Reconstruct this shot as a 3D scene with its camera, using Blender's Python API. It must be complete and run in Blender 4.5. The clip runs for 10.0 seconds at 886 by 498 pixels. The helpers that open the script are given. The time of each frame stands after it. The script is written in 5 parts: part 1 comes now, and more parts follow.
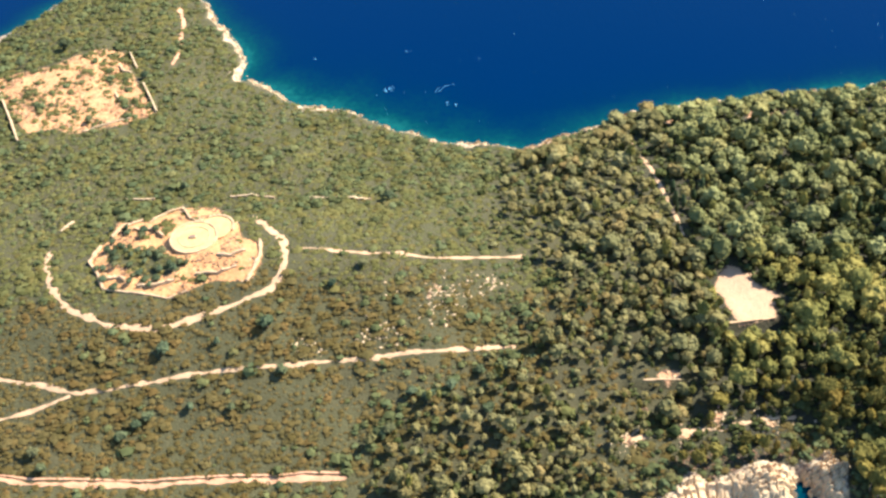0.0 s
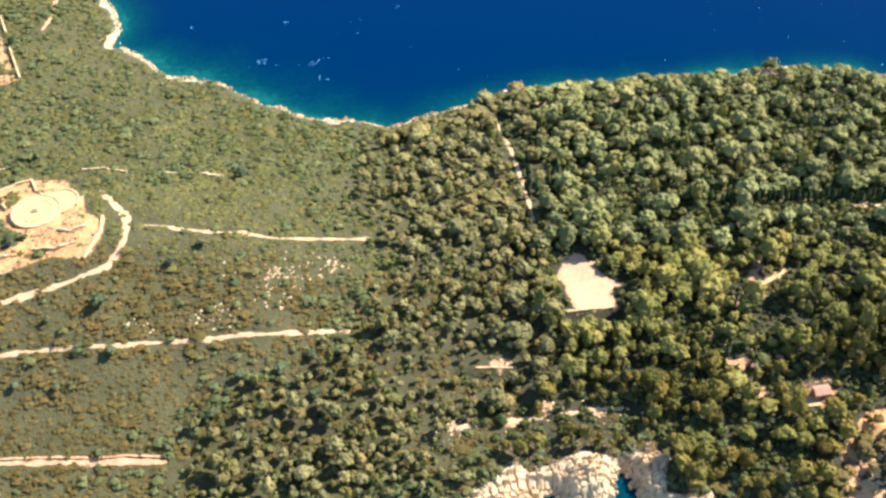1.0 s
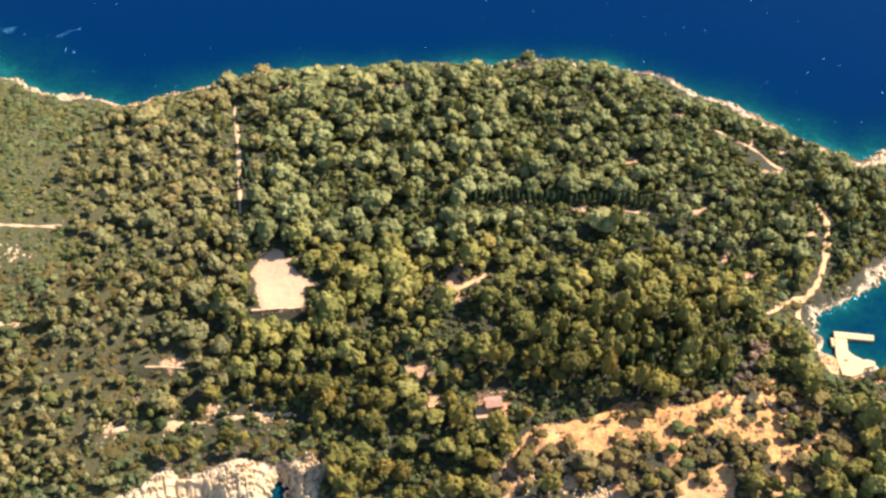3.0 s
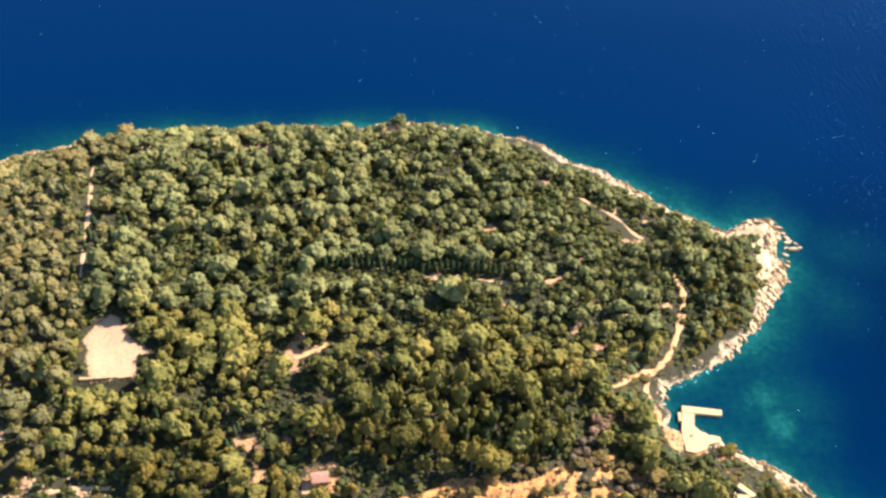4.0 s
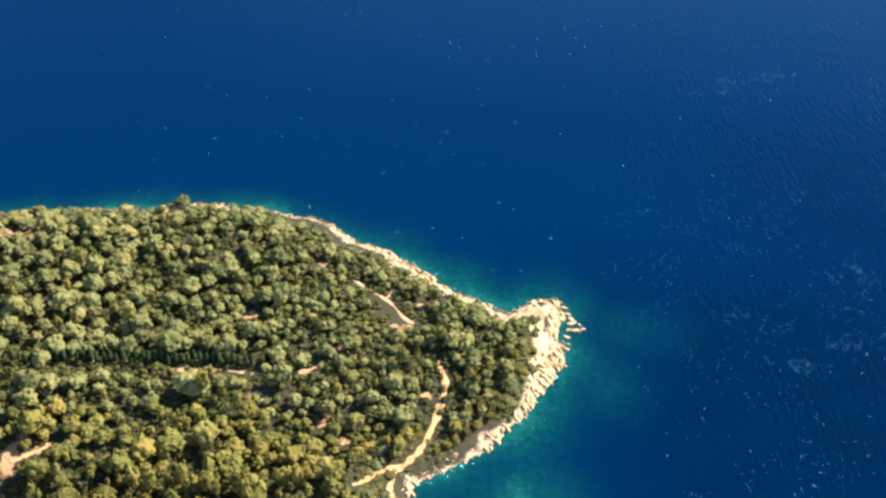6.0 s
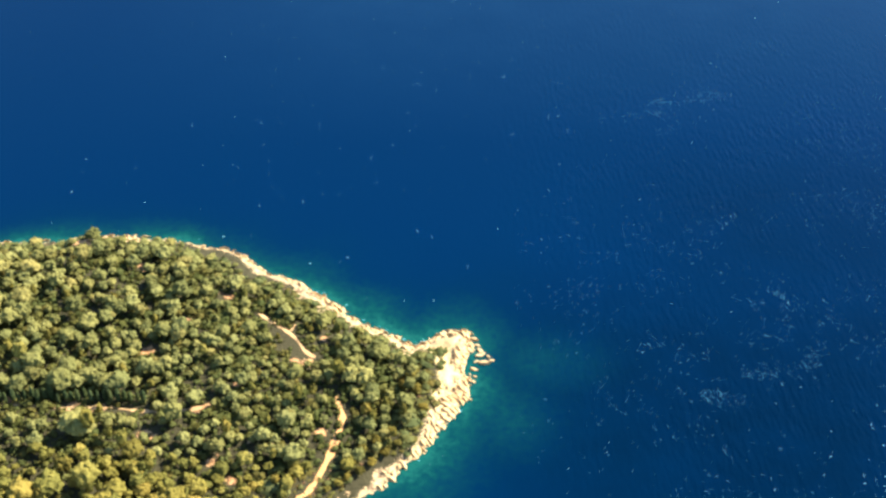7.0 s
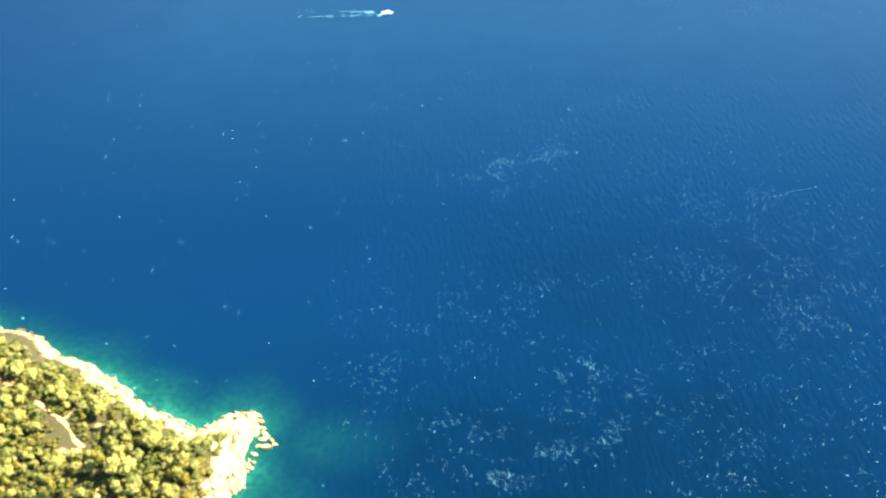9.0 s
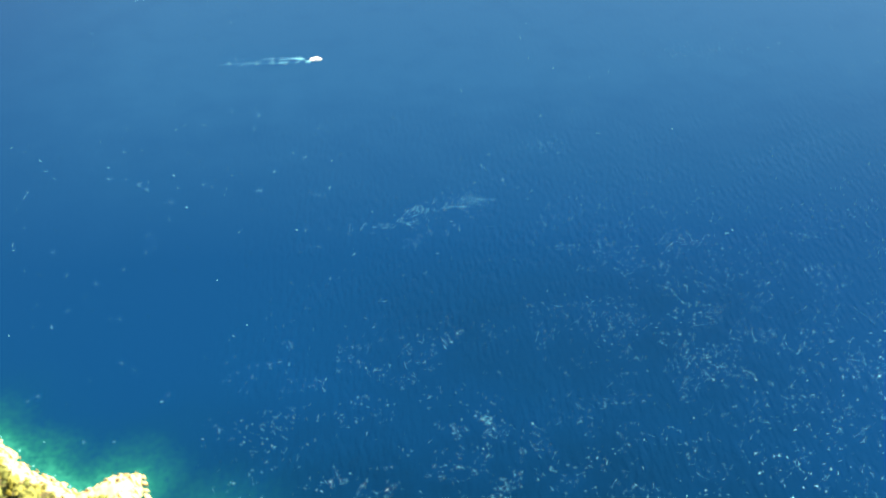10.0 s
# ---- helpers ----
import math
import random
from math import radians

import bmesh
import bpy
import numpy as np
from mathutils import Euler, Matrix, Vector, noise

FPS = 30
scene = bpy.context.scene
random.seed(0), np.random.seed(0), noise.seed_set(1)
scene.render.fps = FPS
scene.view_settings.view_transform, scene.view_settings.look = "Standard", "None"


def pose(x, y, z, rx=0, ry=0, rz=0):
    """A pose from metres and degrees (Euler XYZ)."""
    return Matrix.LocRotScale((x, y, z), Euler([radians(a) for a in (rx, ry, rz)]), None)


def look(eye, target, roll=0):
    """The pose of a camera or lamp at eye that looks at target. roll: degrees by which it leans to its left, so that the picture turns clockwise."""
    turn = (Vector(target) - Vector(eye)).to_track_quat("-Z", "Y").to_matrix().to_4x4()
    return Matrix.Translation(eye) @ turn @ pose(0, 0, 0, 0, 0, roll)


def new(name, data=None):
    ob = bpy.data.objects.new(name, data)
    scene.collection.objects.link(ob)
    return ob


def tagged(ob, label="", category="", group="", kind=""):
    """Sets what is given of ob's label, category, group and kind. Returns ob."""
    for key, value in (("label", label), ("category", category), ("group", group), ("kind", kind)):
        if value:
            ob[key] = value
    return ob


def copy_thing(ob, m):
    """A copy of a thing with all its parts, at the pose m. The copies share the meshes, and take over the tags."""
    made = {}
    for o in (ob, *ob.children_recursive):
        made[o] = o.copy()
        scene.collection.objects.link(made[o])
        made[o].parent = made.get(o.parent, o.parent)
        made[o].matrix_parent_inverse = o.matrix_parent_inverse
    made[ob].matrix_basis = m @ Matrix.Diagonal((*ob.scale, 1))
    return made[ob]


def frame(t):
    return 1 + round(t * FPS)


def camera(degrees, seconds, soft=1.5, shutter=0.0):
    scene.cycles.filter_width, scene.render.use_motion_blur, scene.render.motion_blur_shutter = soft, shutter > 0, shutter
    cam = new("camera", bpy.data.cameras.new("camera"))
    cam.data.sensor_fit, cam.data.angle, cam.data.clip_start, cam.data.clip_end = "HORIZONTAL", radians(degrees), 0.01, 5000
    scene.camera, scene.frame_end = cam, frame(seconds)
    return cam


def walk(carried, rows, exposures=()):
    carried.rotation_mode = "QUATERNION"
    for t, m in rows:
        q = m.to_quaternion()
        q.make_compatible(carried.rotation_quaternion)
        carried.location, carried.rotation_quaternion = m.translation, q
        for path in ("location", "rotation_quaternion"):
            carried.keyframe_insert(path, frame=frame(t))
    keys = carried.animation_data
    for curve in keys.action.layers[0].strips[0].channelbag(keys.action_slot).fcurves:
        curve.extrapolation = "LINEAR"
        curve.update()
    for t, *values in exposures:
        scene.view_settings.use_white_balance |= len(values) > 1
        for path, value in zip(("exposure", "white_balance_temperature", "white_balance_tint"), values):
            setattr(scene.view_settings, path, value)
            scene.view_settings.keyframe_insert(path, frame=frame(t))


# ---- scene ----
# ---- camera ----
cam = camera(42.0, 10.0, soft=2.7)
PATH = [
    (0.0, (18.92, -3.18, 265.16), (10.90, 145.00, 131.08), -5.45),
    (0.5, (37.81, 0.40, 265.16), (32.67, 146.17, 128.32), -4.12),
    (1.0, (56.71, 3.98, 265.16), (54.44, 147.47, 125.85), -2.69),
    (1.5, (75.60, 7.57, 265.16), (76.00, 148.82, 123.56), -1.49),
    (2.0, (94.49, 11.17, 265.16), (96.66, 150.55, 121.75), -0.36),
    (2.2, (102.04, 12.62, 265.16), (105.14, 151.24, 121.02), 0.03),
    (2.5, (113.37, 14.79, 265.16), (117.88, 152.59, 120.28), 0.72),
    (2.8, (124.70, 16.95, 265.16), (130.71, 154.71, 120.29), 1.55),
    (3.0, (132.26, 18.40, 265.16), (139.29, 156.62, 120.78), 2.10),
    (3.3, (143.59, 20.57, 265.16), (152.18, 160.34, 122.37), 2.83),
    (3.5, (151.14, 22.02, 265.16), (160.79, 163.17, 123.79), 3.24),
    (4.0, (170.01, 25.64, 265.16), (182.17, 170.07, 127.34), 4.16),
    (4.5, (188.87, 29.26, 265.16), (203.21, 176.64, 130.72), 4.75),
    (5.0, (207.72, 32.89, 265.16), (222.91, 182.27, 133.04), 4.69),
    (5.5, (226.56, 36.52, 265.16), (241.14, 186.86, 134.07), 4.14),
    (5.7, (234.09, 37.98, 265.16), (247.98, 188.58, 134.29), 3.80),
    (6.0, (245.39, 40.16, 265.16), (258.23, 191.14, 134.62), 3.25),
    (6.3, (256.70, 42.34, 265.16), (268.45, 193.74, 135.00), 2.67),
    (6.5, (264.24, 43.80, 265.16), (275.28, 195.53, 135.33), 2.31),
    (6.8, (275.54, 45.98, 265.16), (285.55, 198.35, 136.00), 1.88),
    (7.0, (283.07, 47.44, 265.16), (292.42, 200.31, 136.53), 1.67),
    (7.5, (301.90, 51.08, 265.16), (309.70, 205.26, 138.01), 0.85),
    (8.0, (320.73, 54.73, 265.16), (327.73, 210.05, 139.36), 0.34),
    (8.5, (339.55, 58.37, 265.16), (346.15, 214.74, 140.64), -0.13),
    (9.0, (358.38, 62.02, 265.16), (364.55, 219.52, 142.06), -0.63),
    (9.5, (377.20, 65.68, 265.16), (382.96, 224.72, 144.02), -1.41),
    (10.0, (396.03, 69.33, 265.16), (401.33, 230.48, 146.82), -1.70),
]
walk(cam, [(t, look(eye, target, roll)) for t, eye, target, roll in PATH],
     exposures=[(0.0, 1.86, 5500, 16), (1.2, 1.92, 5450, 15), (2.0, 1.80, 5550, 17), (3.5, 1.76, 5750, 20), (5.5, 1.77, 5700, 17), (7.0, 1.98, 6350, 8), (7.5, 2.30, 6600, 5), (8.5, 2.92, 7350, 0), (10.0, 3.12, 8300, -6)])

# ---- world and sun ----
TO_SUN = Vector((0.68, 0.27, 0.68)).normalized()
world = bpy.data.worlds.new("sky")
scene.world = world
world.use_nodes = True
wt = world.node_tree
sky = wt.nodes.new("ShaderNodeTexSky")
sky.sky_type = 'NISHITA'
sky.sun_disc = False
sky.sun_elevation = math.asin(TO_SUN.z)
sky.sun_rotation = math.atan2(TO_SUN.x, TO_SUN.y)
sky.air_density, sky.dust_density, sky.ozone_density = 1.0, 0.2, 2.5
background = wt.nodes["Background"]
background.inputs["Strength"].default_value = 0.10
wt.links.new(sky.outputs[0], background.inputs[0])
sun = new("sun", bpy.data.lights.new("sun", 'SUN'))
sun.data.energy, sun.data.angle, sun.data.color = 4.8, radians(0.53), (1.0, 0.90, 0.75)
sun.matrix_world = look(TO_SUN * 600, (0, 0, 0))


# ---- materials ----
class Nodes:
    """A small node-tree writer."""

    def __init__(self, name):
        self.mat = bpy.data.materials.new(name)
        self.mat.use_nodes = True
        self.tree = self.mat.node_tree
        self.bsdf = self.tree.nodes["Principled BSDF"]
        self.out = self.tree.nodes["Material Output"]

    def add(self, kind, **inputs):
        n = self.tree.nodes.new(kind)
        for key, value in inputs.items():
            self.put(n, key, value)
        return n

    def put(self, n, key, value):
        socket = n.inputs[int(key[1:])] if key[0] == "i" and key[1:].isdigit() else n.inputs[key.replace("_", " ")]
        if isinstance(value, bpy.types.NodeSocket):
            self.tree.links.new(value, socket)
        else:
            socket.default_value = value

    def noise(self, scale, detail=4.0, rough=0.55, vector=None):
        n = self.add("ShaderNodeTexNoise", Scale=scale, Detail=detail, Roughness=rough)
        self.put(n, "Vector", vector if vector is not None else self.place())
        return n.outputs["Fac"]

    def place(self):
        return self.add("ShaderNodeNewGeometry").outputs["Position"]

    def ramp(self, fac, *stops):
        n = self.add("ShaderNodeValToRGB", Fac=fac)
        els = n.color_ramp.elements
        while len(els) < len(stops):
            els.new(0.5)
        for el, (at, colour) in zip(els, stops):
            el.position = at
            el.color = (*colour, 1) if len(colour) == 3 else colour
        return n.outputs["Color"]

    def mix(self, fac, a, b, blend='MIX'):
        n = self.tree.nodes.new("ShaderNodeMix")
        n.data_type, n.blend_type = 'RGBA', blend
        self.put(n, "i0", fac)
        self.put(n, "i6", a if isinstance(a, bpy.types.NodeSocket) else (*a, 1))
        self.put(n, "i7", b if isinstance(b, bpy.types.NodeSocket) else (*b, 1))
        return n.outputs[2]

    def maths(self, op, a, b=0.0, c=0.0, clamp=False):
        n = self.tree.nodes.new("ShaderNodeMath")
        n.operation, n.use_clamp = op, clamp
        for i, v in enumerate((a, b, c)):
            self.put(n, "i%d" % i, v)
        return n.outputs[0]

    def attr(self, name):
        n = self.add("ShaderNodeAttribute")
        n.attribute_name = name
        return n.outputs["Fac"]

    def bump(self, height, strength, distance):
        return self.add("ShaderNodeBump", Height=height, Strength=strength, Distance=distance).outputs["Normal"]

    def surface(self, colour, rough=0.8, normal=None, spec=0.3):
        self.put(self.bsdf, "Base_Color", colour if isinstance(colour, bpy.types.NodeSocket) else (*colour, 1))
        self.put(self.bsdf, "Roughness", rough)
        self.put(self.bsdf, "Specular_IOR_Level", spec)
        if normal is not None:
            self.put(self.bsdf, "Normal", normal)
        return self.mat


def plain_stone(name, light, dark, scale=0.6):
    n = Nodes(name)
    big, fine = n.noise(scale, 5), n.noise(scale * 9, 3)
    c = n.mix(n.ramp(big, (0.35, (0, 0, 0)), (0.65, (1, 1, 1))), dark, light)
    c = n.mix(0.35, c, n.ramp(fine, (0.3, dark), (0.7, light)), 'MIX')
    return n.surface(c, 0.85, n.bump(fine, 0.5, 0.15))


def foliage(name, dark, mid, light, clear=0.22, hue=0.4, vary=0.42, broad_vary=0.55):
    """Leaves whose tone changes from plant to plant, from stand to stand and a little within each crown."""
    n = Nodes(name)
    info = n.add("ShaderNodeObjectInfo").outputs["Random"]
    isle = n.add("ShaderNodeNewGeometry").outputs["Random Per Island"]
    tone = n.maths('FRACT', n.maths('ADD', n.attr("tone"), info))
    fine = n.noise(1.9, 4, 0.6)
    v = n.maths('MULTIPLY_ADD', n.maths('SUBTRACT', tone, 0.5), vary, 0.5)
    v = n.maths('MULTIPLY_ADD', n.maths('SUBTRACT', isle, 0.5), 0.10, v)
    v = n.maths('MULTIPLY_ADD', n.maths('SUBTRACT', fine, 0.5), 0.5, v)
    v = n.maths('MULTIPLY_ADD', n.maths('SUBTRACT', n.noise(0.045, 4), 0.5), broad_vary, v)
    v = n.maths('MULTIPLY_ADD', n.maths('SUBTRACT', n.noise(0.17, 3), 0.5), broad_vary * 0.8, v)
    c = n.ramp(v, (0.12, dark), (0.5, mid), (0.92, light))
    kind = n.maths('FRACT', n.maths('MULTIPLY', tone, 7.31))
    c = n.mix(n.ramp(kind, (0.52, (0, 0, 0)), (0.72, (hue, hue, hue))), c, n.mix(1.0, c, (0.78, 1.0, 1.30), 'MULTIPLY'))
    c = n.mix(n.ramp(kind, (0.06, (hue, hue, hue)), (0.16, (0, 0, 0))), c, n.mix(1.0, c, (1.28, 0.90, 0.85), 'MULTIPLY'))
    diffuse = n.add("ShaderNodeBsdfDiffuse", Color=c)
    through_leaf = n.add("ShaderNodeBsdfTranslucent", Color=c)
    both = n.add("ShaderNodeMixShader", i0=clear, i1=diffuse.outputs[0], i2=through_leaf.outputs[0])
    n.put(n.out, "Surface", both.outputs[0])
    return n.mat


def ground_material():
    n = Nodes("island_ground")
    broad, mid, fine = n.noise(0.035, 5), n.noise(0.22, 5), n.noise(1.7, 5)
    litter = n.mix(n.ramp(mid, (0.38, (0, 0, 0)), (0.62, (1, 1, 1))), (0.048, 0.043, 0.015), (0.066, 0.056, 0.020))
    litter = n.mix(n.ramp(broad, (0.4, (0, 0, 0)), (0.6, (1, 1, 1))), litter, (0.062, 0.056, 0.019))
    # wood litter, darkened further to put shade beneath the pines into the colour
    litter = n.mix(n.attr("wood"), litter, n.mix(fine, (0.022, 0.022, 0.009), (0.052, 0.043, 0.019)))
    soil = n.mix(n.ramp(mid, (0.35, (0, 0, 0)), (0.65, (1, 1, 1))), (0.35, 0.168, 0.066), (0.45, 0.238, 0.098))
    soil = n.mix(n.ramp(fine, (0.45, (0, 0, 0)), (0.7, (1, 1, 1))), soil, (0.47, 0.295, 0.145))
    soil = n.mix(n.ramp(n.noise(0.5, 4), (0.5, (0, 0, 0)), (0.72, (1, 1, 1))), soil, (0.25, 0.130, 0.060))
    soil = n.mix(n.attr("ochre"), soil, n.mix(1.0, soil, (1.12, 0.98, 0.62), 'MULTIPLY'))
    soil = n.mix(n.attr("pale"), soil, n.mix(0.8, soil, n.mix(n.noise(0.3, 6, 0.65), (0.33, 0.205, 0.105), (0.46, 0.305, 0.158))))
    rock = n.mix(n.ramp(fine, (0.35, (0, 0, 0)), (0.62, (1, 1, 1))), (0.29, 0.205, 0.105), (0.46, 0.345, 0.190))
    rock = n.mix(n.ramp(n.noise(0.6, 5, 0.65), (0.42, (1, 1, 1)), (0.50, (0, 0, 0))), rock, (0.15, 0.10, 0.058))
    sandy = n.mix(n.ramp(mid, (0.35, (0, 0, 0)), (0.65, (1, 1, 1))), (0.44, 0.315, 0.140), (0.55, 0.425, 0.205))
    rock = n.mix(n.attr("sand"), rock, n.mix(n.ramp(n.noise(1.1, 5, 0.7), (0.56, (0, 0, 0)), (0.66, (0.7, 0.7, 0.7))), sandy, (0.25, 0.17, 0.085)))
    soft = n.maths('MULTIPLY', n.maths('SUBTRACT', fine, 0.5), 1.1)
    bare = n.maths('MULTIPLY_ADD', n.maths('SUBTRACT', n.maths('ADD', n.attr("bare"), soft), 0.5), 5.0, 0.5, True)
    shore = n.maths('MULTIPLY_ADD', n.maths('SUBTRACT', n.maths('ADD', n.attr("rock"), soft), 0.5), 5.0, 0.5, True)
    c = n.mix(shore, n.mix(bare, litter, soil), rock)
    return n.surface(c, 0.9, n.bump(n.maths('ADD', fine, mid), 0.7, 0.5), 0.2)


def sea_material():
    n = Nodes("sea_water")
    pos = n.place()
    bed = n.noise(0.045, 5, 0.6)
    shallow = n.maths('ADD', n.attr("shallow"), n.maths('MULTIPLY', n.maths('MULTIPLY', n.maths('SUBTRACT', bed, 0.5), 1.6), n.attr("shallow")), clamp=True)
    stones = n.maths('MULTIPLY', n.maths('SUBTRACT', n.noise(0.42, 4, 0.65), 0.52), 1.5)
    shallow = n.maths('ADD', shallow, n.maths('MULTIPLY', stones, shallow), clamp=True)
    c = n.ramp(shallow, (0.0, (0.0001, 0.0102, 0.0382)), (0.12, (0.0002, 0.0113, 0.0362)), (0.34, (0.0010, 0.0190, 0.0350)), (0.65, (0.0020, 0.032, 0.036)), (1.0, (0.006, 0.062, 0.053)))
    # darker blue over a broad eastern area and in the inlet
    c = n.mix(n.maths('MULTIPLY', n.attr("dark_water"), n.maths('ADD', bed, 0.35), clamp=True), c, (0.0001, 0.0058, 0.0190))
    # far water painted paler: the veil of haze is put into its colour
    c = n.mix(n.maths('MULTIPLY', n.attr("offshore_veil"), n.maths('ADD', bed, 0.5), clamp=True), c, (0.0018, 0.0165, 0.0490))
    breeze = n.add("ShaderNodeMapping", Vector=pos, Scale=(0.5, 1.6, 1.0), Rotation=(0, 0, -0.25))
    gust = n.noise(0.014, 5, 0.6, breeze.outputs[0])
    patch = n.noise(0.11, 3, 0.6, breeze.outputs[0])
    swell = n.add("ShaderNodeMapping", Vector=pos, Scale=(1.0, 0.30, 1.0), Rotation=(0, 0, -0.2))
    waves = n.noise(0.55, 2, 0.5, swell.outputs[0])
    ripple = n.noise(1.9, 2, 0.5, pos)
    h = n.maths('ADD', waves, n.maths('MULTIPLY', ripple, 0.12))
    blow = n.maths('MULTIPLY', n.maths('SUBTRACT', gust, 0.38), 3.0, clamp=True)
    blow = n.maths('MULTIPLY', blow, n.maths('MULTIPLY', n.maths('SUBTRACT', patch, 0.30), 2.5, clamp=True))
    strength = n.maths('ADD', n.maths('MULTIPLY', blow, 0.08), n.maths('MULTIPLY_ADD', n.attr("chop"), 0.55, 0.02))
    bump = n.add("ShaderNodeBump", Height=h, Strength=strength, Distance=1.3)
    n.surface(c, 0.09, bump.outputs["Normal"], 0.07)
    n.put(n.bsdf, "Specular_Tint", (0.22, 0.74, 1.0, 1))
    n.put(n.bsdf, "IOR", 1.333)
    return n.mat


M_GROUND = ground_material()
M_SEA = sea_material()
M_SOIL = plain_stone("track_gravel", (0.50, 0.285, 0.135), (0.36, 0.170, 0.072), 0.5)
M_SAND = plain_stone("orange_sand", (0.54, 0.31, 0.12), (0.41, 0.21, 0.075), 0.4)
M_PALE = plain_stone("pale_gravel", (0.46, 0.300, 0.142), (0.34, 0.200, 0.088), 0.4)


def stained_limestone():
    n = Nodes("limestone")
    broad, mid, fine = n.noise(0.16, 4), n.noise(0.55, 5), n.noise(4.0, 3)
    c = n.mix(n.ramp(mid, (0.35, (0, 0, 0)), (0.65, (1, 1, 1))), (0.33, 0.220, 0.104), (0.50, 0.360, 0.174))
    c = n.mix(n.ramp(broad, (0.46, (0, 0, 0)), (0.66, (0.75, 0.75, 0.75))), c, (0.42, 0.255, 0.110))
    c = n.mix(n.ramp(n.noise(0.9, 5, 0.7), (0.60, (0, 0, 0)), (0.68, (0.8, 0.8, 0.8))), c, (0.21, 0.15, 0.10))
    c = n.mix(0.3, c, n.ramp(fine, (0.3, (0.24, 0.160, 0.076)), (0.7, (0.56, 0.415, 0.215))))
    return n.surface(c, 0.88, n.bump(fine, 0.5, 0.15))


M_STONE = stained_limestone()
M_MASONRY = plain_stone("old_masonry", (0.48, 0.325, 0.155), (0.33, 0.205, 0.090), 0.5)
M_DECK = plain_stone("worn_deck", (0.47, 0.320, 0.120), (0.38, 0.245, 0.080), 0.5)
M_CONCRETE = plain_stone("sunlit_concrete", (0.49, 0.355, 0.152), (0.41, 0.285, 0.120), 0.35)
M_TILE = plain_stone("roof_tile", (0.40, 0.215, 0.125), (0.26, 0.130, 0.075), 1.2)
M_WHITE = plain_stone("white_paint", (0.82, 0.82, 0.80), (0.70, 0.69, 0.66), 0.8)
M_BARK = plain_stone("pine_bark", (0.20, 0.13, 0.09), (0.10, 0.07, 0.05), 2.0)
M_PINE = foliage("pine_needles", (0.069, 0.068, 0.018), (0.158, 0.135, 0.030), (0.281, 0.222, 0.052), hue=0.25)
# far pines: the cool tint of distance haze is put into the needles
M_PINE_HAZED = foliage("hazed_pine_needles", (0.067, 0.073, 0.026), (0.158, 0.150, 0.047), (0.282, 0.251, 0.079), hue=0.2)
M_PINE_WEST = foliage("olive_pine_needles", (0.078, 0.073, 0.025), (0.168, 0.139, 0.045), (0.278, 0.221, 0.074), hue=0.3)
# near pines: the view's warm vignette is put into the needle colour
M_PINE_WARM = foliage("warm_cast_pine_needles", (0.055, 0.048, 0.012), (0.131, 0.102, 0.021), (0.232, 0.172, 0.034), hue=0.3)
M_CYPRESS = foliage("cypress_needles", (0.026, 0.038, 0.016), (0.050, 0.064, 0.023), (0.085, 0.098, 0.036), 0.1)
M_SCRUB = foliage("scrub_leaves", (0.072, 0.069, 0.019), (0.112, 0.101, 0.028), (0.167, 0.141, 0.041), hue=0.3, vary=0.30, broad_vary=0.8)
# dry lower scrub, browned further by warm haze put into the colour
M_SCRUB_WARM = foliage("dry_hazed_scrub_leaves", (0.067, 0.052, 0.014), (0.105, 0.076, 0.022), (0.156, 0.106, 0.032), hue=0.3, vary=0.30, broad_vary=0.8)
M_UNDER = foliage("undergrowth_leaves", (0.040, 0.049, 0.014), (0.079, 0.080, 0.023), (0.136, 0.125, 0.035))
M_THICKET = foliage("thicket_leaves", (0.060, 0.068, 0.024), (0.098, 0.102, 0.034), (0.151, 0.145, 0.049))
M_LONE = foliage("dark_pine_needles", (0.036, 0.046, 0.021), (0.070, 0.082, 0.034), (0.125, 0.130, 0.052))
M_DRY = foliage("dry_leaves", (0.12, 0.072, 0.040), (0.20, 0.120, 0.064), (0.28, 0.180, 0.100), hue=0.0)
M_WITHERED = foliage("withered_twigs", (0.074, 0.054, 0.030), (0.135, 0.100, 0.058), (0.205, 0.155, 0.092), hue=0.2)
M_STRAW = foliage("straw_brush", (0.070, 0.054, 0.016), (0.134, 0.096, 0.029), (0.234, 0.155, 0.048), hue=0.3)

# ---- the lie of the land ----
FAR_COAST = [(-105, 469), (-98, 453), (-89, 438), (-80, 418), (-80, 401), (-70, 396), (-57, 383), (-36, 375), (-15, 360), (6, 349),
             (23, 344), (41, 344), (54, 349), (69, 357), (87, 362), (110, 364), (134, 365), (158, 369), (182, 371), (207, 368),
             (227, 360), (239, 351), (253, 345), (265, 335), (277, 324), (291, 313)]
NEAR_COAST = [(300, 318.5), (308, 320), (310.5, 313), (307.5, 303), (307, 293), (301.5, 285), (292, 269), (277, 256), (257, 244), (255, 229), (270, 225),
              (287, 212), (300, 198), (292, 180), (250, 168), (180, 165), (118, 170), (110, 173), (105.8, 177.9), (103.9, 182), (102.5, 186), (100, 187.2), (97.9, 186),
              (96.9, 182.2), (95.5, 178.7), (92, 176.8), (88, 177.6), (84, 180.2), (79, 182.6), (75.9, 183), (73.8, 180.6), (74.5, 176), (72, 171), (55, 168.5), (40, 167), (-120, 165), (-235, 230), (-250, 350), (-196, 447), (-150, 503), (-120, 505)]
COAST = FAR_COAST + NEAR_COAST
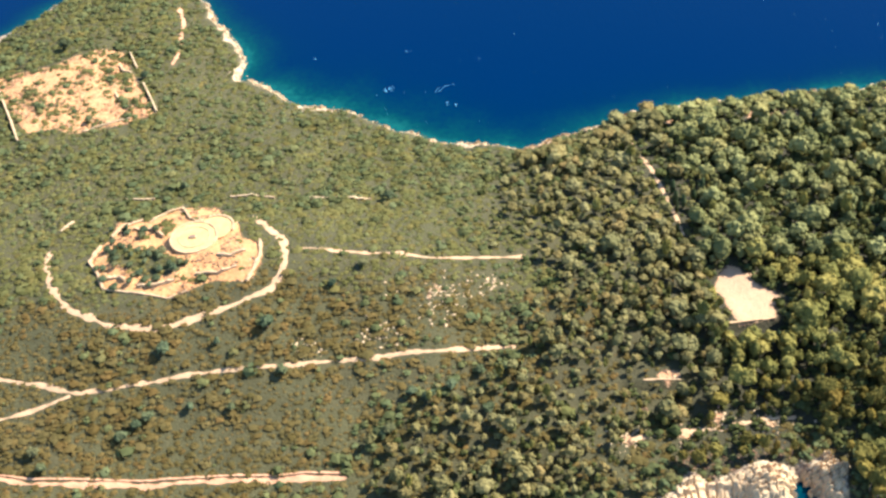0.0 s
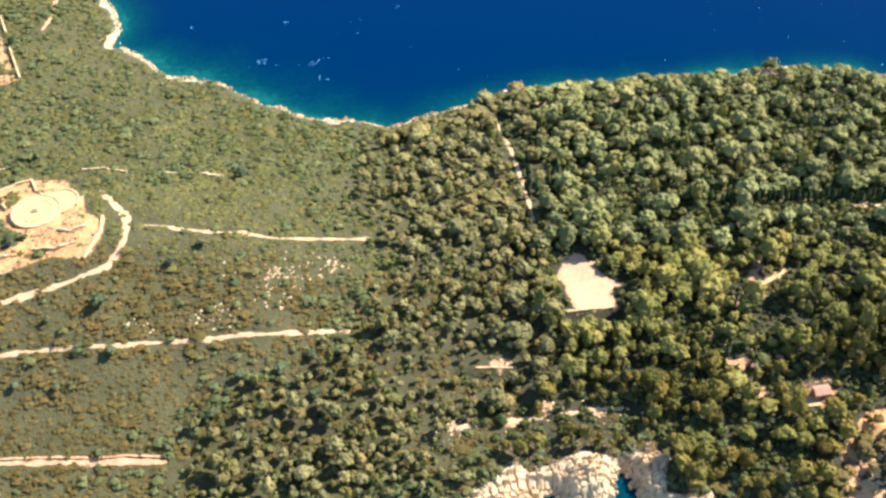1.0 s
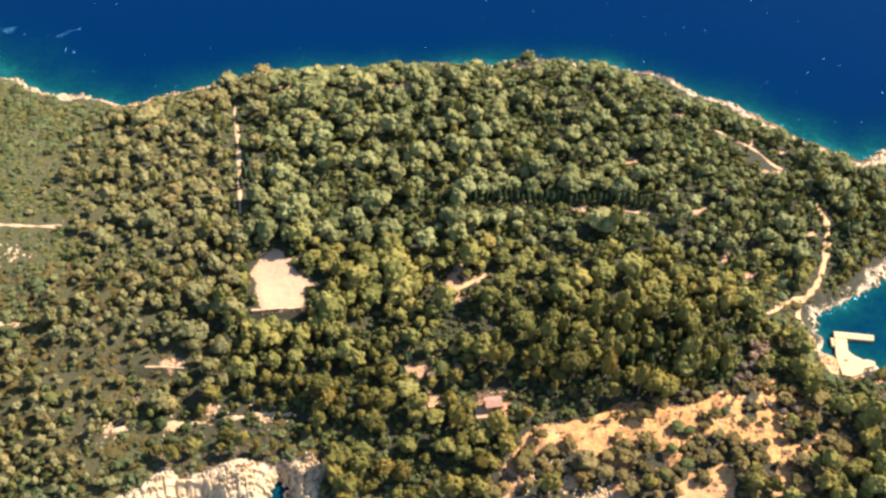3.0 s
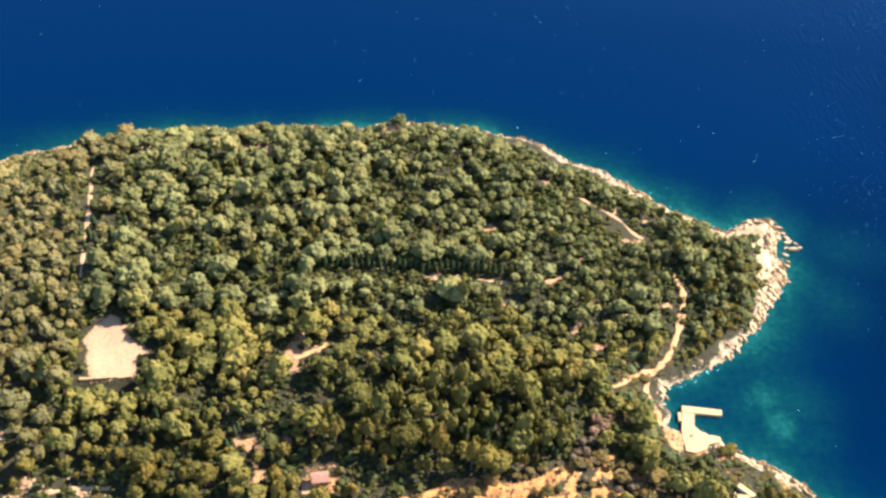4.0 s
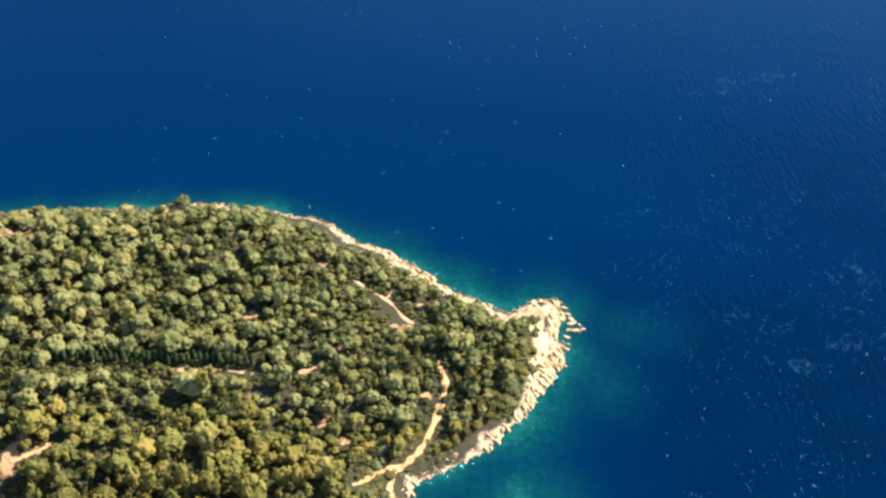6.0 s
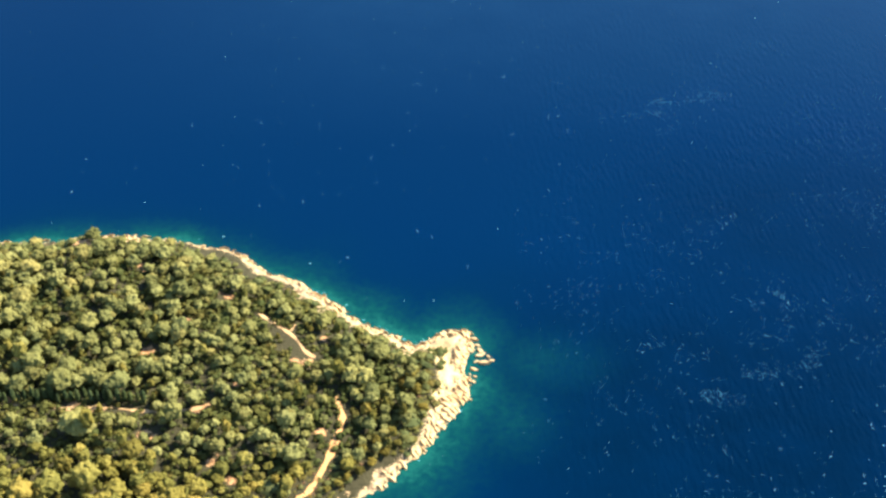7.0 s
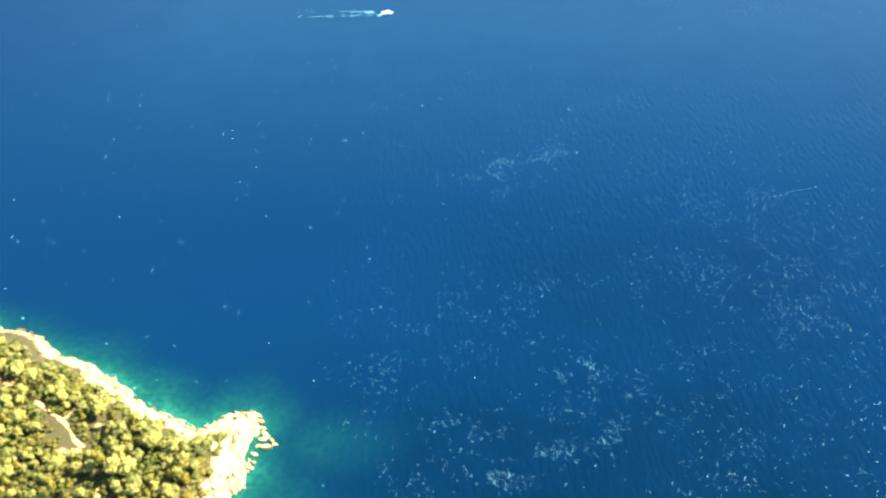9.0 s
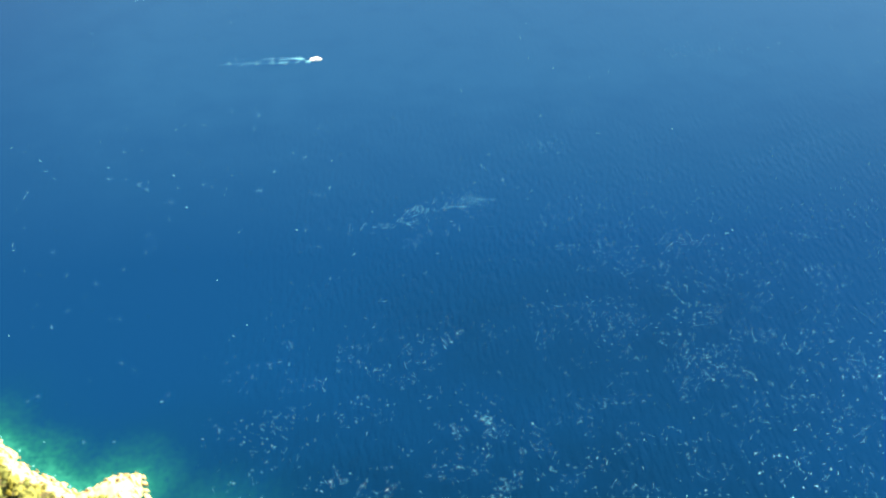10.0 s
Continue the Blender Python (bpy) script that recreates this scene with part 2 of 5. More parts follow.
CLEARING = [(93.2, 261.0), (96.6, 258.8), (96.8, 256.8), (101.3, 255.9), (98.9, 253.9), (100.9, 251.1), (104.6, 249.1), (106.5, 245.9), (103.4, 242.3),
            (103.9, 237.9), (91.8, 236.1), (90.7, 239.7), (89.3, 244.1), (89.5, 247.1), (87.0, 250.9), (89.9, 257.3)]
FORT_YARD = [(-107.6, 297.1), (-95.5, 294.2), (-85.9, 301.8), (-74.6, 301.6), (-70.7, 297.7), (-74.4, 291.9), (-64.3, 288.0), (-61.1, 278.0), (-53.7, 273.7),
             (-53.1, 266.3), (-54.8, 258.2), (-58.2, 255.6), (-67.3, 258.6), (-75.7, 254.9), (-81.3, 252.8), (-91.9, 254.8), (-98.0, 259.2), (-104.1, 259.3),
             (-107.4, 267.2), (-111.7, 273.8), (-108.9, 283.2), (-105.8, 286.7)]
WALLED_FIELD = [(-183, 406), (-159.7, 405.5), (-151.4, 411.4), (-138.9, 420.5), (-131, 417), (-121, 394), (-108.4, 367.2), (-117.8, 366.3), (-127.2, 361.7), (-136.3, 359.8),
                (-142.4, 357.8), (-146.0, 363.1), (-158, 360), (-167, 374), (-178, 393)]
QUARRY = [(163, 194), (169, 199), (181.1, 199.9), (189.8, 204.6), (197.6, 206.0), (205.9, 204.0), (213.0, 205.2), (218.9, 208.8), (224.2, 212), (226, 210), (222.2, 205), (215.5, 201.5),
          (210.5, 200.5), (207.5, 199.5), (205.5, 197.0), (207.0, 193.7), (207.5, 187), (202, 187), (202, 193), (199.2, 196), (191.6, 196.5), (180.8, 192), (170, 190)]
QUARRY_ARM = [(231.8, 209.5), (235.3, 215), (238.8, 216.8), (238, 213.5), (234.5, 208.8), (229.6, 205.5)]
QUARRY_PIT = [(207, 199), (213, 200), (219.9, 201.5), (222.4, 204.5), (224.7, 208.5), (226.4, 211), (227.4, 208), (225.2, 204), (226.6, 200.8), (230.8, 199), (230.5, 195), (223.2, 192.6), (216, 195.5), (210, 195.6)]
QUARRY_LOW = [(158, 178), (164, 179.8), (166.7, 176), (173, 175.6), (178.7, 177.6), (183.5, 180.2), (187.7, 179.4), (191.7, 177.5), (191, 171), (158, 171)]
QUARRY_EAST = [(213.2, 185.8), (217.7, 186.8), (219.4, 182.5), (214.4, 181.4)]
COVE_ROCK = [(54, 173), (56.5, 176.9), (60.2, 180.8), (65, 181.8), (68.7, 187.4), (71.2, 188), (74.5, 184.6), (79, 186), (84.9, 188.6), (90.9, 190), (97, 189.6), (99.5, 188.4), (102.5, 188.6),
             (104.1, 190.7), (107.2, 193), (110.2, 189.4), (112.6, 187.6), (110.6, 183), (110, 177.4), (118, 175.4), (122, 177), (122, 165), (54, 165)]
YARD_WOOD = [(-107, 280), (-98, 279), (-88, 275), (-80, 270), (-79, 264), (-88, 261), (-96, 266), (-105, 272)]
BAY_SOIL = [(254.5, 228.4), (259.8, 227.6), (259.6, 220.6), (255.3, 219.8), (254, 223.8)]
BAY_STRIP = [(249.8, 241), (252.2, 241.9), (253.6, 237.4), (254.7, 233.1), (255, 229.6), (252.9, 228.6), (252.5, 232.7), (250.9, 235.9), (249.8, 238.8)]
QUAY = [(259.6, 223.6), (260.0, 228.0), (264.0, 229.0), (268.2, 226.3), (270.9, 225.2), (270.2, 223.4), (266.8, 222.6), (265.4, 220.4), (262.4, 219.3), (259.5, 220.2)]
SCAR = [(161, 195), (178, 199.5), (202, 204), (224, 212), (233, 216), (246, 209), (256, 197), (255, 185), (236, 176), (221, 172), (155, 172), (156, 186)]
FOREST_EDGE = [(23, 345), (15, 296), (23, 274), (30, 257), (28, 231), (18, 215), (-5, 212), (-20, 192), (-23, 160), (330, 160), (330, 390), (23, 390)]


def rand2(ix, iy, seed):
    h = (ix.astype(np.int64) * 374761393 + iy.astype(np.int64) * 668265263 + seed * 974711117) & 0xFFFFFFFF
    h = ((h ^ (h >> 13)) * 1274126177) & 0xFFFFFFFF
    return ((h ^ (h >> 16)) & 0xFFFFFF) / float(0xFFFFFF)


def value_noise(x, y, size, seed=0):
    """Smooth noise from -1 to 1 with features of the given size in metres."""
    u, v = np.asarray(x, float) / size, np.asarray(y, float) / size
    iu, iv = np.floor(u), np.floor(v)
    fu, fv = u - iu, v - iv
    fu, fv = fu * fu * (3 - 2 * fu), fv * fv * (3 - 2 * fv)
    a, b = rand2(iu, iv, seed), rand2(iu + 1, iv, seed)
    c, d = rand2(iu, iv + 1, seed), rand2(iu + 1, iv + 1, seed)
    return 2 * ((a * (1 - fu) + b * fu) * (1 - fv) + (c * (1 - fu) + d * fu) * fv) - 1


def signed_distance(x, y, outline):
    """Metres to a closed outline, positive inside."""
    corners = np.array(outline, float)
    x, y = np.asarray(x, float), np.asarray(y, float)
    best, inside = np.full(x.shape, 1e9), np.zeros(x.shape, bool)
    for a, b in zip(corners, np.roll(corners, -1, axis=0)):
        d = b - a
        t = np.clip(((x - a[0]) * d[0] + (y - a[1]) * d[1]) / (d @ d), 0, 1)
        best = np.minimum(best, np.hypot(x - a[0] - t * d[0], y - a[1] - t * d[1]))
        crossing = (a[1] > y) != (b[1] > y)
        inside ^= crossing & (x < a[0] + (y - a[1]) * d[0] / (d[1] if d[1] else 1e-9))
    return np.where(inside, best, -best)


def line_distance(x, y, points):
    x, y = np.asarray(x, float), np.asarray(y, float)
    best = np.full(x.shape, 1e9)
    for (ax, ay), (bx, by) in zip(points, points[1:]):
        dx, dy = bx - ax, by - ay
        t = np.clip(((x - ax) * dx + (y - ay) * dy) / (dx * dx + dy * dy), 0, 1)
        best = np.minimum(best, np.hypot(x - ax - t * dx, y - ay - t * dy))
    return best


def shore_distance(x, y):
    d = signed_distance(x, y, COAST)
    return d + 2.0 * value_noise(x, y, 11, 1) + 1.1 * value_noise(x, y, 4.5, 2) + 0.5 * value_noise(x, y, 2.2, 3)


def height(x, y, d=None):
    x, y = np.asarray(x, float), np.asarray(y, float)
    d = shore_distance(x, y) if d is None else d
    top = 10 + 13 * np.exp(-(((x + 40) / 110) ** 2 + ((y - 262) / 50) ** 2))
    z = 1.3 * np.clip(d / 3, -4, 1) + np.where(d > 0, (top - 1.3) * (1 - np.exp(-np.maximum(d - 2, 0) / 26)), 0)
    rough = np.clip((d + 1) / 4, 0, 1) * np.clip((14 - d) / 8, 0, 1)
    z = z + rough * (0.9 * np.abs(value_noise(x, y, 3.1, 5)) + 0.7 * np.abs(value_noise(x, y, 1.6, 6)) + 1.3 * np.exp(-((x - 306) / 18) ** 2 - ((y - 300) / 30) ** 2) * (np.floor(2.2 * (value_noise(x + y * 0.4, y, 6.5, 4) + 1)) / 2.2 - 0.6))
    z = z + 2.2 * np.clip((d - 0.5) / 2.5, 0, 1) * np.exp(-((x - 90) / 30) ** 2 - ((y - 184) / 12) ** 2)
    inland = np.clip((d - 5) / 20, 0, 1)
    return z + inland * (1.1 * value_noise(x, y, 26, 7) + 0.5 * value_noise(x, y, 9, 8))


STEP, X0, Y0, NX, NY = 1.0, -262.0, 150.0, 600, 368
gx, gy = np.meshgrid(X0 + STEP * np.arange(NX), Y0 + STEP * np.arange(NY), indexing="ij")
grid_d = shore_distance(gx, gy)
grid_z = height(gx, gy, grid_d)
for outline, amount in ((QUARRY, 1.8), (FORT_YARD, 0.6), (WALLED_FIELD, 0.35)):
    humps = np.abs(value_noise(gx, gy, 5, 16)) + 0.5 * np.abs(value_noise(gx, gy, 2.3, 17))
    grid_z = grid_z + amount * np.clip(signed_distance(gx, gy, outline) / 3, 0, 1) * humps

step_line = 235.9 + 0.115 * (gx - 88.8)
grid_z = grid_z - 2.2 * np.clip((step_line - gy) / 0.9, 0, 1) * np.clip((gy - 218) / 15, 0, 1) * np.clip((gx - 84) / 4, 0, 1) * np.clip((109 - gx) / 4, 0, 1)
grid_z = grid_z - 2.0 * np.clip((217.0 - gy) / 0.9, 0, 1) * np.clip((gy - 203) / 12, 0, 1) * np.clip((gx - 52) / 3, 0, 1) * np.clip((74 - gx) / 3, 0, 1)


quay_gap = -signed_distance(gx, gy, QUAY)
grid_z = np.where(quay_gap < 4.5, np.minimum(grid_z, 0.9 + 0.75 * np.maximum(quay_gap - 1.0, 0)), grid_z)


def sample(grid, x, y):
    u, v = np.clip((np.asarray(x, float) - X0) / STEP, 0, NX - 1.001), np.clip((np.asarray(y, float) - Y0) / STEP, 0, NY - 1.001)
    i, j = np.floor(u).astype(int), np.floor(v).astype(int)
    f, g = u - i, v - j
    return (grid[i, j] * (1 - f) + grid[i + 1, j] * f) * (1 - g) + (grid[i, j + 1] * (1 - f) + grid[i + 1, j + 1] * f) * g


def ground_z(x, y):
    return sample(grid_z, x, y)


def mesh_from_arrays(name, verts, faces, material, point_attributes=(), smooth=False):
    """faces: an (n, 3) or (n, 4) array."""
    me = bpy.data.meshes.new(name)
    verts, faces = np.asarray(verts, np.float32), np.asarray(faces, np.int32)
    k = faces.shape[1]
    me.vertices.add(len(verts))
    me.vertices.foreach_set("co", verts.ravel())
    me.loops.add(faces.size)
    me.loops.foreach_set("vertex_index", faces.ravel())
    me.polygons.add(len(faces))
    me.polygons.foreach_set("loop_start", np.arange(0, faces.size, k, dtype=np.int32))
    me.polygons.foreach_set("use_smooth", np.full(len(faces), smooth))
    for key, values in point_attributes:
        me.attributes.new(key, 'FLOAT', 'POINT').data.foreach_set("value", np.asarray(values, np.float32).ravel())
    me.materials.append(material)
    me.update(calc_edges=True)
    me.validate()
    return me


def grid_faces(nx, ny):
    i, j = np.meshgrid(np.arange(nx - 1), np.arange(ny - 1), indexing="ij")
    a = (i * ny + j).ravel()
    return np.stack([a, a + ny, a + ny + 1, a + 1], -1)


def mesh_of(name, bm, material):
    me = bpy.data.meshes.new(name)
    bm.normal_update()
    bm.to_mesh(me)
    bm.free()
    me.materials.append(material)
    return me


def part(name, bm, material, parent, label=""):
    ob = new(name, mesh_of(name, bm, material))
    ob.parent = parent
    return tagged(ob, label)


# tracks, walls and other lines on the ground
ROAD_UPPER = [(-44.3, 270.5), (-21.5, 266.1), (1.6, 263.9), (15.8, 264.1), (31.8, 265.0)]
ROAD_MIDDLE = [(-150, 232), (-130.6, 229.7), (-119.3, 226.9), (-106.0, 221.5), (-94.1, 221.8), (-77.4, 224.1), (-60.6, 225.2), (-43.8, 225.9),
               (-27.1, 226.9), (-10.5, 227.0), (6.2, 228.0), (26.2, 229.6)]
ROAD_BRANCH = [(-150, 212), (-127.4, 215.9), (-114.1, 218.7), (-106.0, 221.5)]
ROAD_LOWER = [(-150, 199), (-122.8, 196.0), (-112.3, 193.4), (-97.7, 192.6), (-81.5, 191.3), (-65.6, 191.4), (-49.7, 190.9), (-35.6, 191.3), (-23.0, 190.7)]
RING = [(-126.5, 284), (-127.7, 277.2), (-122.5, 265.1), (-113.9, 252.6), (-99.3, 243.7), (-82.9, 240.7), (-72.7, 243.7), (-59.0, 247.4), (-48.9, 251.9),
        (-45.2, 260.9), (-47.7, 275.6), (-60.3, 291.8)]
PATH_NORTH = [(-114.5, 458.7), (-109.5, 441.6), (-107.9, 418.3), (-108.0, 404.8)]
PATH_COAST = [(266.6, 286.4), (269.5, 277.3), (265.4, 266.0), (260.8, 255.2), (256.6, 249.9), (253.2, 247.5), (249.2, 246.9), (246.1, 244.5), (244.1, 241.2), (240.1, 240.1)]
PATH_BAY = [(252.9, 247.3), (252.4, 244.2), (250.9, 240.6), (251.8, 236.0), (253.6, 231.5), (254.2, 227.5)]
PATH_WOOD = [(73.2, 338), (74.0, 332.2), (76.5, 317.2), (79.4, 298.5), (80.7, 283.7), (82.0, 274)]
PATH_LEDGE = [(54, 198.6), (62.3, 200.4), (66.2, 199.7), (71.5, 201.4), (76.2, 201.1), (83.9, 201.5), (91.6, 203.7), (97.1, 205.6), (99.4, 204.3), (103.4, 205.1)]
PATH_SPOT = [(147.5, 245.2), (152, 248), (156, 250.6), (160.1, 252.4)]
PATH_CYPRESS = [(166, 280.6), (172, 282.6), (180, 281.6), (190, 281.0), (200.1, 281.2), (210.7, 280.2), (219, 279.4), (225.7, 280.1), (228.5, 281.6)]
PATH_EAST = [(240.2, 323.4), (245.4, 317.6), (250.7, 313.3), (254.0, 308.6), (256.8, 304.6), (260.7, 302)]
PATH_EAST_FORK = [(250.7, 313.3), (253.2, 316.2), (254.4, 318.8)]
TRACKS = [ROAD_UPPER, ROAD_MIDDLE, ROAD_BRANCH, ROAD_LOWER, RING, PATH_NORTH, PATH_COAST, PATH_BAY, PATH_WOOD, PATH_SPOT, PATH_EAST, PATH_EAST_FORK]

# small bare spots: middle and reach
SPOTS_WEST = [(1.6, 250, 6.5), (8, 246, 5), (-14, 236, 6), (-37, 231, 4), (66, 218.8, 1.7), (70, 218.7, 1.5), (62.5, 219, 1.2),
              (81, 205, 1.2), (95, 204, 2.2), (55, 198, 1.8), (70, 200, 1.8), (90, 349, 2)]
SPOTS_WOOD = [(148.2, 245.6, 5.2), (134, 222, 4), (225.7, 280.3, 2.5), (198, 281.4, 1.3), (157, 206, 3), (140, 207, 2.2), (231, 330, 2), (209, 303, 1.6),
              (219, 318, 1.5), (214, 272, 1.8), (120, 348.5, 2.6), (130, 346, 2.8), (178, 364, 2), (200, 347, 1.8), (230.4, 331.6, 2),
              (190, 281.2, 1.2), (168, 282.5, 2)]
SPOTS_EAST = [(262.9, 272.1, 1.2), (236, 312, 2.2), (256, 300, 1.8), (262, 312, 2),
              (237.4, 288.8, 1.4), (232, 262, 1.6), (242.1, 208.3, 2.8), (235, 190.5, 3), (250, 194.7, 1.8), (242.4, 190.6, 2.5), (269.5, 215.5, 2.2),
               (238, 256, 1.6), (287, 211, 3), (280, 219, 3)]
bare = np.zeros_like(gx)
for outline, soft in ((CLEARING, 1.0), (FORT_YARD, 1.2), (WALLED_FIELD, 2.0), (QUARRY, 1.2), (QUARRY_ARM, 1.0), (QUARRY_PIT, 1.2), (QUARRY_LOW, 1.2), (QUARRY_EAST, 1.2), (BAY_SOIL, 1.0), (BAY_STRIP, 1.0), (QUAY, 1.0)):
    bare = np.maximum(bare, np.clip(0.5 + signed_distance(gx, gy, outline) / (2 * soft), 0, 1))
for cx, cy, r in SPOTS_WEST + SPOTS_WOOD + SPOTS_EAST:
    patchy = 0.7 * value_noise(gx, gy, 3.2, 18) + 0.5 * value_noise(gx, gy, 1.7, 19)
    bare = np.maximum(bare, np.clip((-0.12 + 1.1 * patchy if cx < 30 else 0.82 + 0.95 * patchy) - np.hypot(gx - cx, (gy - cy) * 1.3) / r * 0.42, 0, 1))
ragged = 0.55 * value_noise(gx, gy, 6, 14) + 0.35 * value_noise(gx, gy, 2.6, 15)
bare = np.clip(bare + np.where((bare > 0.02) & (signed_distance(gx, gy, CLEARING) < -3), 0.45 * ragged, 0), 0, 1)
bare = np.where(signed_distance(gx, gy, YARD_WOOD) > 0, 0.0, bare)
scar = np.clip(signed_distance(gx, gy, SCAR) / 4, 0, 1)
worn_patches = value_noise(gx, gy, 9, 26) + 0.7 * value_noise(gx, gy, 3.6, 27) + 0.4 * value_noise(gx, gy, 1.8, 28)
bare = np.maximum(bare, scar * np.clip(0.5 + 1.6 * (worn_patches - 0.38), 0, 1))
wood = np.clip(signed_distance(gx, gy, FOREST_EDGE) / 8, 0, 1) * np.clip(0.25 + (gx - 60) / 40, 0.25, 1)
tip = np.exp(-((gx - 304) / 16) ** 2 - ((gy - 300) / 26) ** 2)
cove = np.exp(-((gx - 85) / 30) ** 2 - ((gy - 185) / 6) ** 2)
wooded_coast = np.exp(-((gx - 112) / 66) ** 4 - ((gy - 362) / 16) ** 2)
rock = np.clip((3.6 - 2.4 * np.exp(-((gx - 268) / 18) ** 2 - ((gy - 252) / 13) ** 2) - 2.6 * wooded_coast + 3 * value_noise(gx, gy, 17, 11) + 1.8 * value_noise(gx, gy, 5, 12) + 8 * tip + 4 * cove + 1.0 * np.exp(-((gx - 255) / 5) ** 2 - ((gy - 237) / 8) ** 2) + 4 * np.exp(-((gx - 286) / 10) ** 2 - ((gy - 212) / 9) ** 2) + 6.5 * np.exp(-((gx - 262) / 40) ** 2 - ((gy - 335) / 26) ** 2) - grid_d) / 4, 0, 1)
rock = np.maximum(rock, np.clip(0.6 + signed_distance(gx, gy, COVE_ROCK) / 2, 0, 1))
rock *= 1 - np.clip(0.5 + signed_distance(gx, gy, BAY_SOIL) / 2, 0, 1)
pale = np.maximum(np.clip(0.5 + signed_distance(gx, gy, CLEARING) / 4, 0, 1), 0.1 * np.clip(0.5 + signed_distance(gx, gy, FORT_YARD) / 3, 0, 1))
sand = np.clip((grid_d - 3.2 + 1.5 * value_noise(gx, gy, 5, 13)) / 3, 0, 1) * np.clip(1.6 * tip, 0, 1)
sand = np.maximum(sand, np.clip(0.5 + signed_distance(gx, gy, BAY_STRIP) / 2, 0, 1))
ochre = 0.7 * np.clip(1 + signed_distance(gx, gy, FORT_YARD) / 3, 0, 1)
ochre = ochre + 0.4 * np.clip(1 + signed_distance(gx, gy, WALLED_FIELD) / 3, 0, 1) + np.exp(-(((gx - 222) / 72) ** 2 + ((gy - 204) / 28) ** 2) ** 2)
verts = np.stack([gx.ravel(), gy.ravel(), grid_z.ravel()], -1)
quads = grid_faces(NX, NY)
quads = quads[(grid_d.ravel()[quads] > -12).any(axis=1)]
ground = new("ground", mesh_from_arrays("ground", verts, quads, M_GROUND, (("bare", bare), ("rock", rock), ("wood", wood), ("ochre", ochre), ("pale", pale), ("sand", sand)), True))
tagged(ground, "island ground of reddish soil, leaf litter and pale shore rock", "ground", kind="structure")

# ---- the sea, one sheet to the horizon ----
def spread(a, b, step, reach):
    inner = np.arange(a, b + 0.1, step)
    outer = np.geomspace(step, reach, 26)
    return np.concatenate([a - outer[::-1], inner, b + outer])


SEA_CHOP = [(410, 332, 12, 4, 1.0), (418, 336, 5, 2.5, 0.9), (371, 310, 13, 5, 0.8), (384, 290, 9, 4, 0.8), (401, 298, 12, 4, 1.0), (420, 304, 9, 4, 0.8), (428, 306, 14, 7, 0.4),
            (400, 459, 6, 5, 1.0), (421, 463, 6, 5, 0.9), (377, 447, 7, 3, 0.5), (393, 449, 7, 3, 0.7), (414, 458, 5, 3, 0.5), (355, 471, 5, 4, 0.4), (399, 436, 10, 5, 0.3), (457, 503, 14, 6, 0.4),
            (470, 430, 28, 24, 0.35), (490, 425, 18, 6, 0.7), (483, 374, 34, 36, 0.8), (500, 400, 22, 40, 0.9), (520, 345, 50, 42, 0.75), (545, 420, 40, 25, 0.6), (600, 380, 50, 60, 0.7), (453, 281, 26, 20, 0.35), (543, 588, 22, 8, 0.6)]
sx, sy = np.meshgrid(spread(-280, 560, 3.0, 4300), spread(120, 640, 3.0, 4300), indexing="ij")
off = -signed_distance(sx, sy, COAST) + 2.5 * value_noise(sx, sy, 14, 21)
width = 6.0 + 3.0 * np.clip((sx - 225) / 40, 0, 1) + 6 * np.exp(-((sx - 294) / 30) ** 2 - ((sy - 250) / 34) ** 2) + 8 * np.exp(-((sx + 20) / 80) ** 2 - ((sy - 380) / 60) ** 2)
shallow = np.exp(-np.maximum(off, 0) / width)
for cx, cy, rx, ry, amount in ((331, 306, 27, 17, 0.36), (318, 283, 19, 20, 0.40), (287, 241, 5, 8, 1.1), (290, 230, 6, 8, 1.1), (288, 241, 22, 17, 0.6), (292, 226, 16, 11, 0.55), (330, 285, 26, 24, 0.16), (95, 178, 14, 10, 0.5)):
    shallow = np.maximum(shallow, amount * np.exp(-(((sx - cx) / rx) ** 2 + ((sy - cy) / ry) ** 2)))
# mask of the far water that carries the painted haze
offshore_veil = np.clip((sy - 430) / 150, 0, 1) * np.clip((sx - 150) / 120, 0, 1)
inlet = np.exp(-((sx - 92) / 30) ** 4 - ((sy - 178) / 16) ** 4)
shallow = np.minimum(shallow, 1 - 0.32 * inlet)
dark_water = np.maximum(0.95 * np.exp(-((sx - 415) / 112) ** 4 - ((sy - 262) / 80) ** 4), 0.55 * np.exp(-((sx - 455) / 85) ** 4 - ((sy - 345) / 75) ** 4)) * np.clip(1.2 - 2.2 * shallow, 0, 1)
dark_water = np.maximum(dark_water, 0.45 * inlet)
chop = 0 * sx
for cx, cy, rx, ry, amount in SEA_CHOP:
    chop = np.maximum(chop, amount * np.exp(-(((sx - cx) / rx) ** 2 + ((sy - cy) / ry) ** 2)))
east = np.clip((sx - 318) / 45, 0, 1) * np.clip((560 - sy) / 120, 0, 1)
streaks = np.clip(0.50 + 0.14 * value_noise(sx, sy * 1.8, 40, 23) + 0.5 * value_noise(sx, sy * 1.6, 11, 24), 0, 1)
chop = np.maximum(0.45 * chop * (0.75 + 0.6 * value_noise(sx, sy, 9, 22)), 0.58 * east * streaks)
chop = np.clip(chop, 0, 1)
verts = np.stack([sx.ravel(), sy.ravel(), np.zeros(sx.size)], -1)
sea = new("water", mesh_from_arrays("water", verts, grid_faces(*sx.shape), M_SEA, (("shallow", shallow), ("chop", chop), ("dark_water", dark_water), ("offshore_veil", offshore_veil)), True))
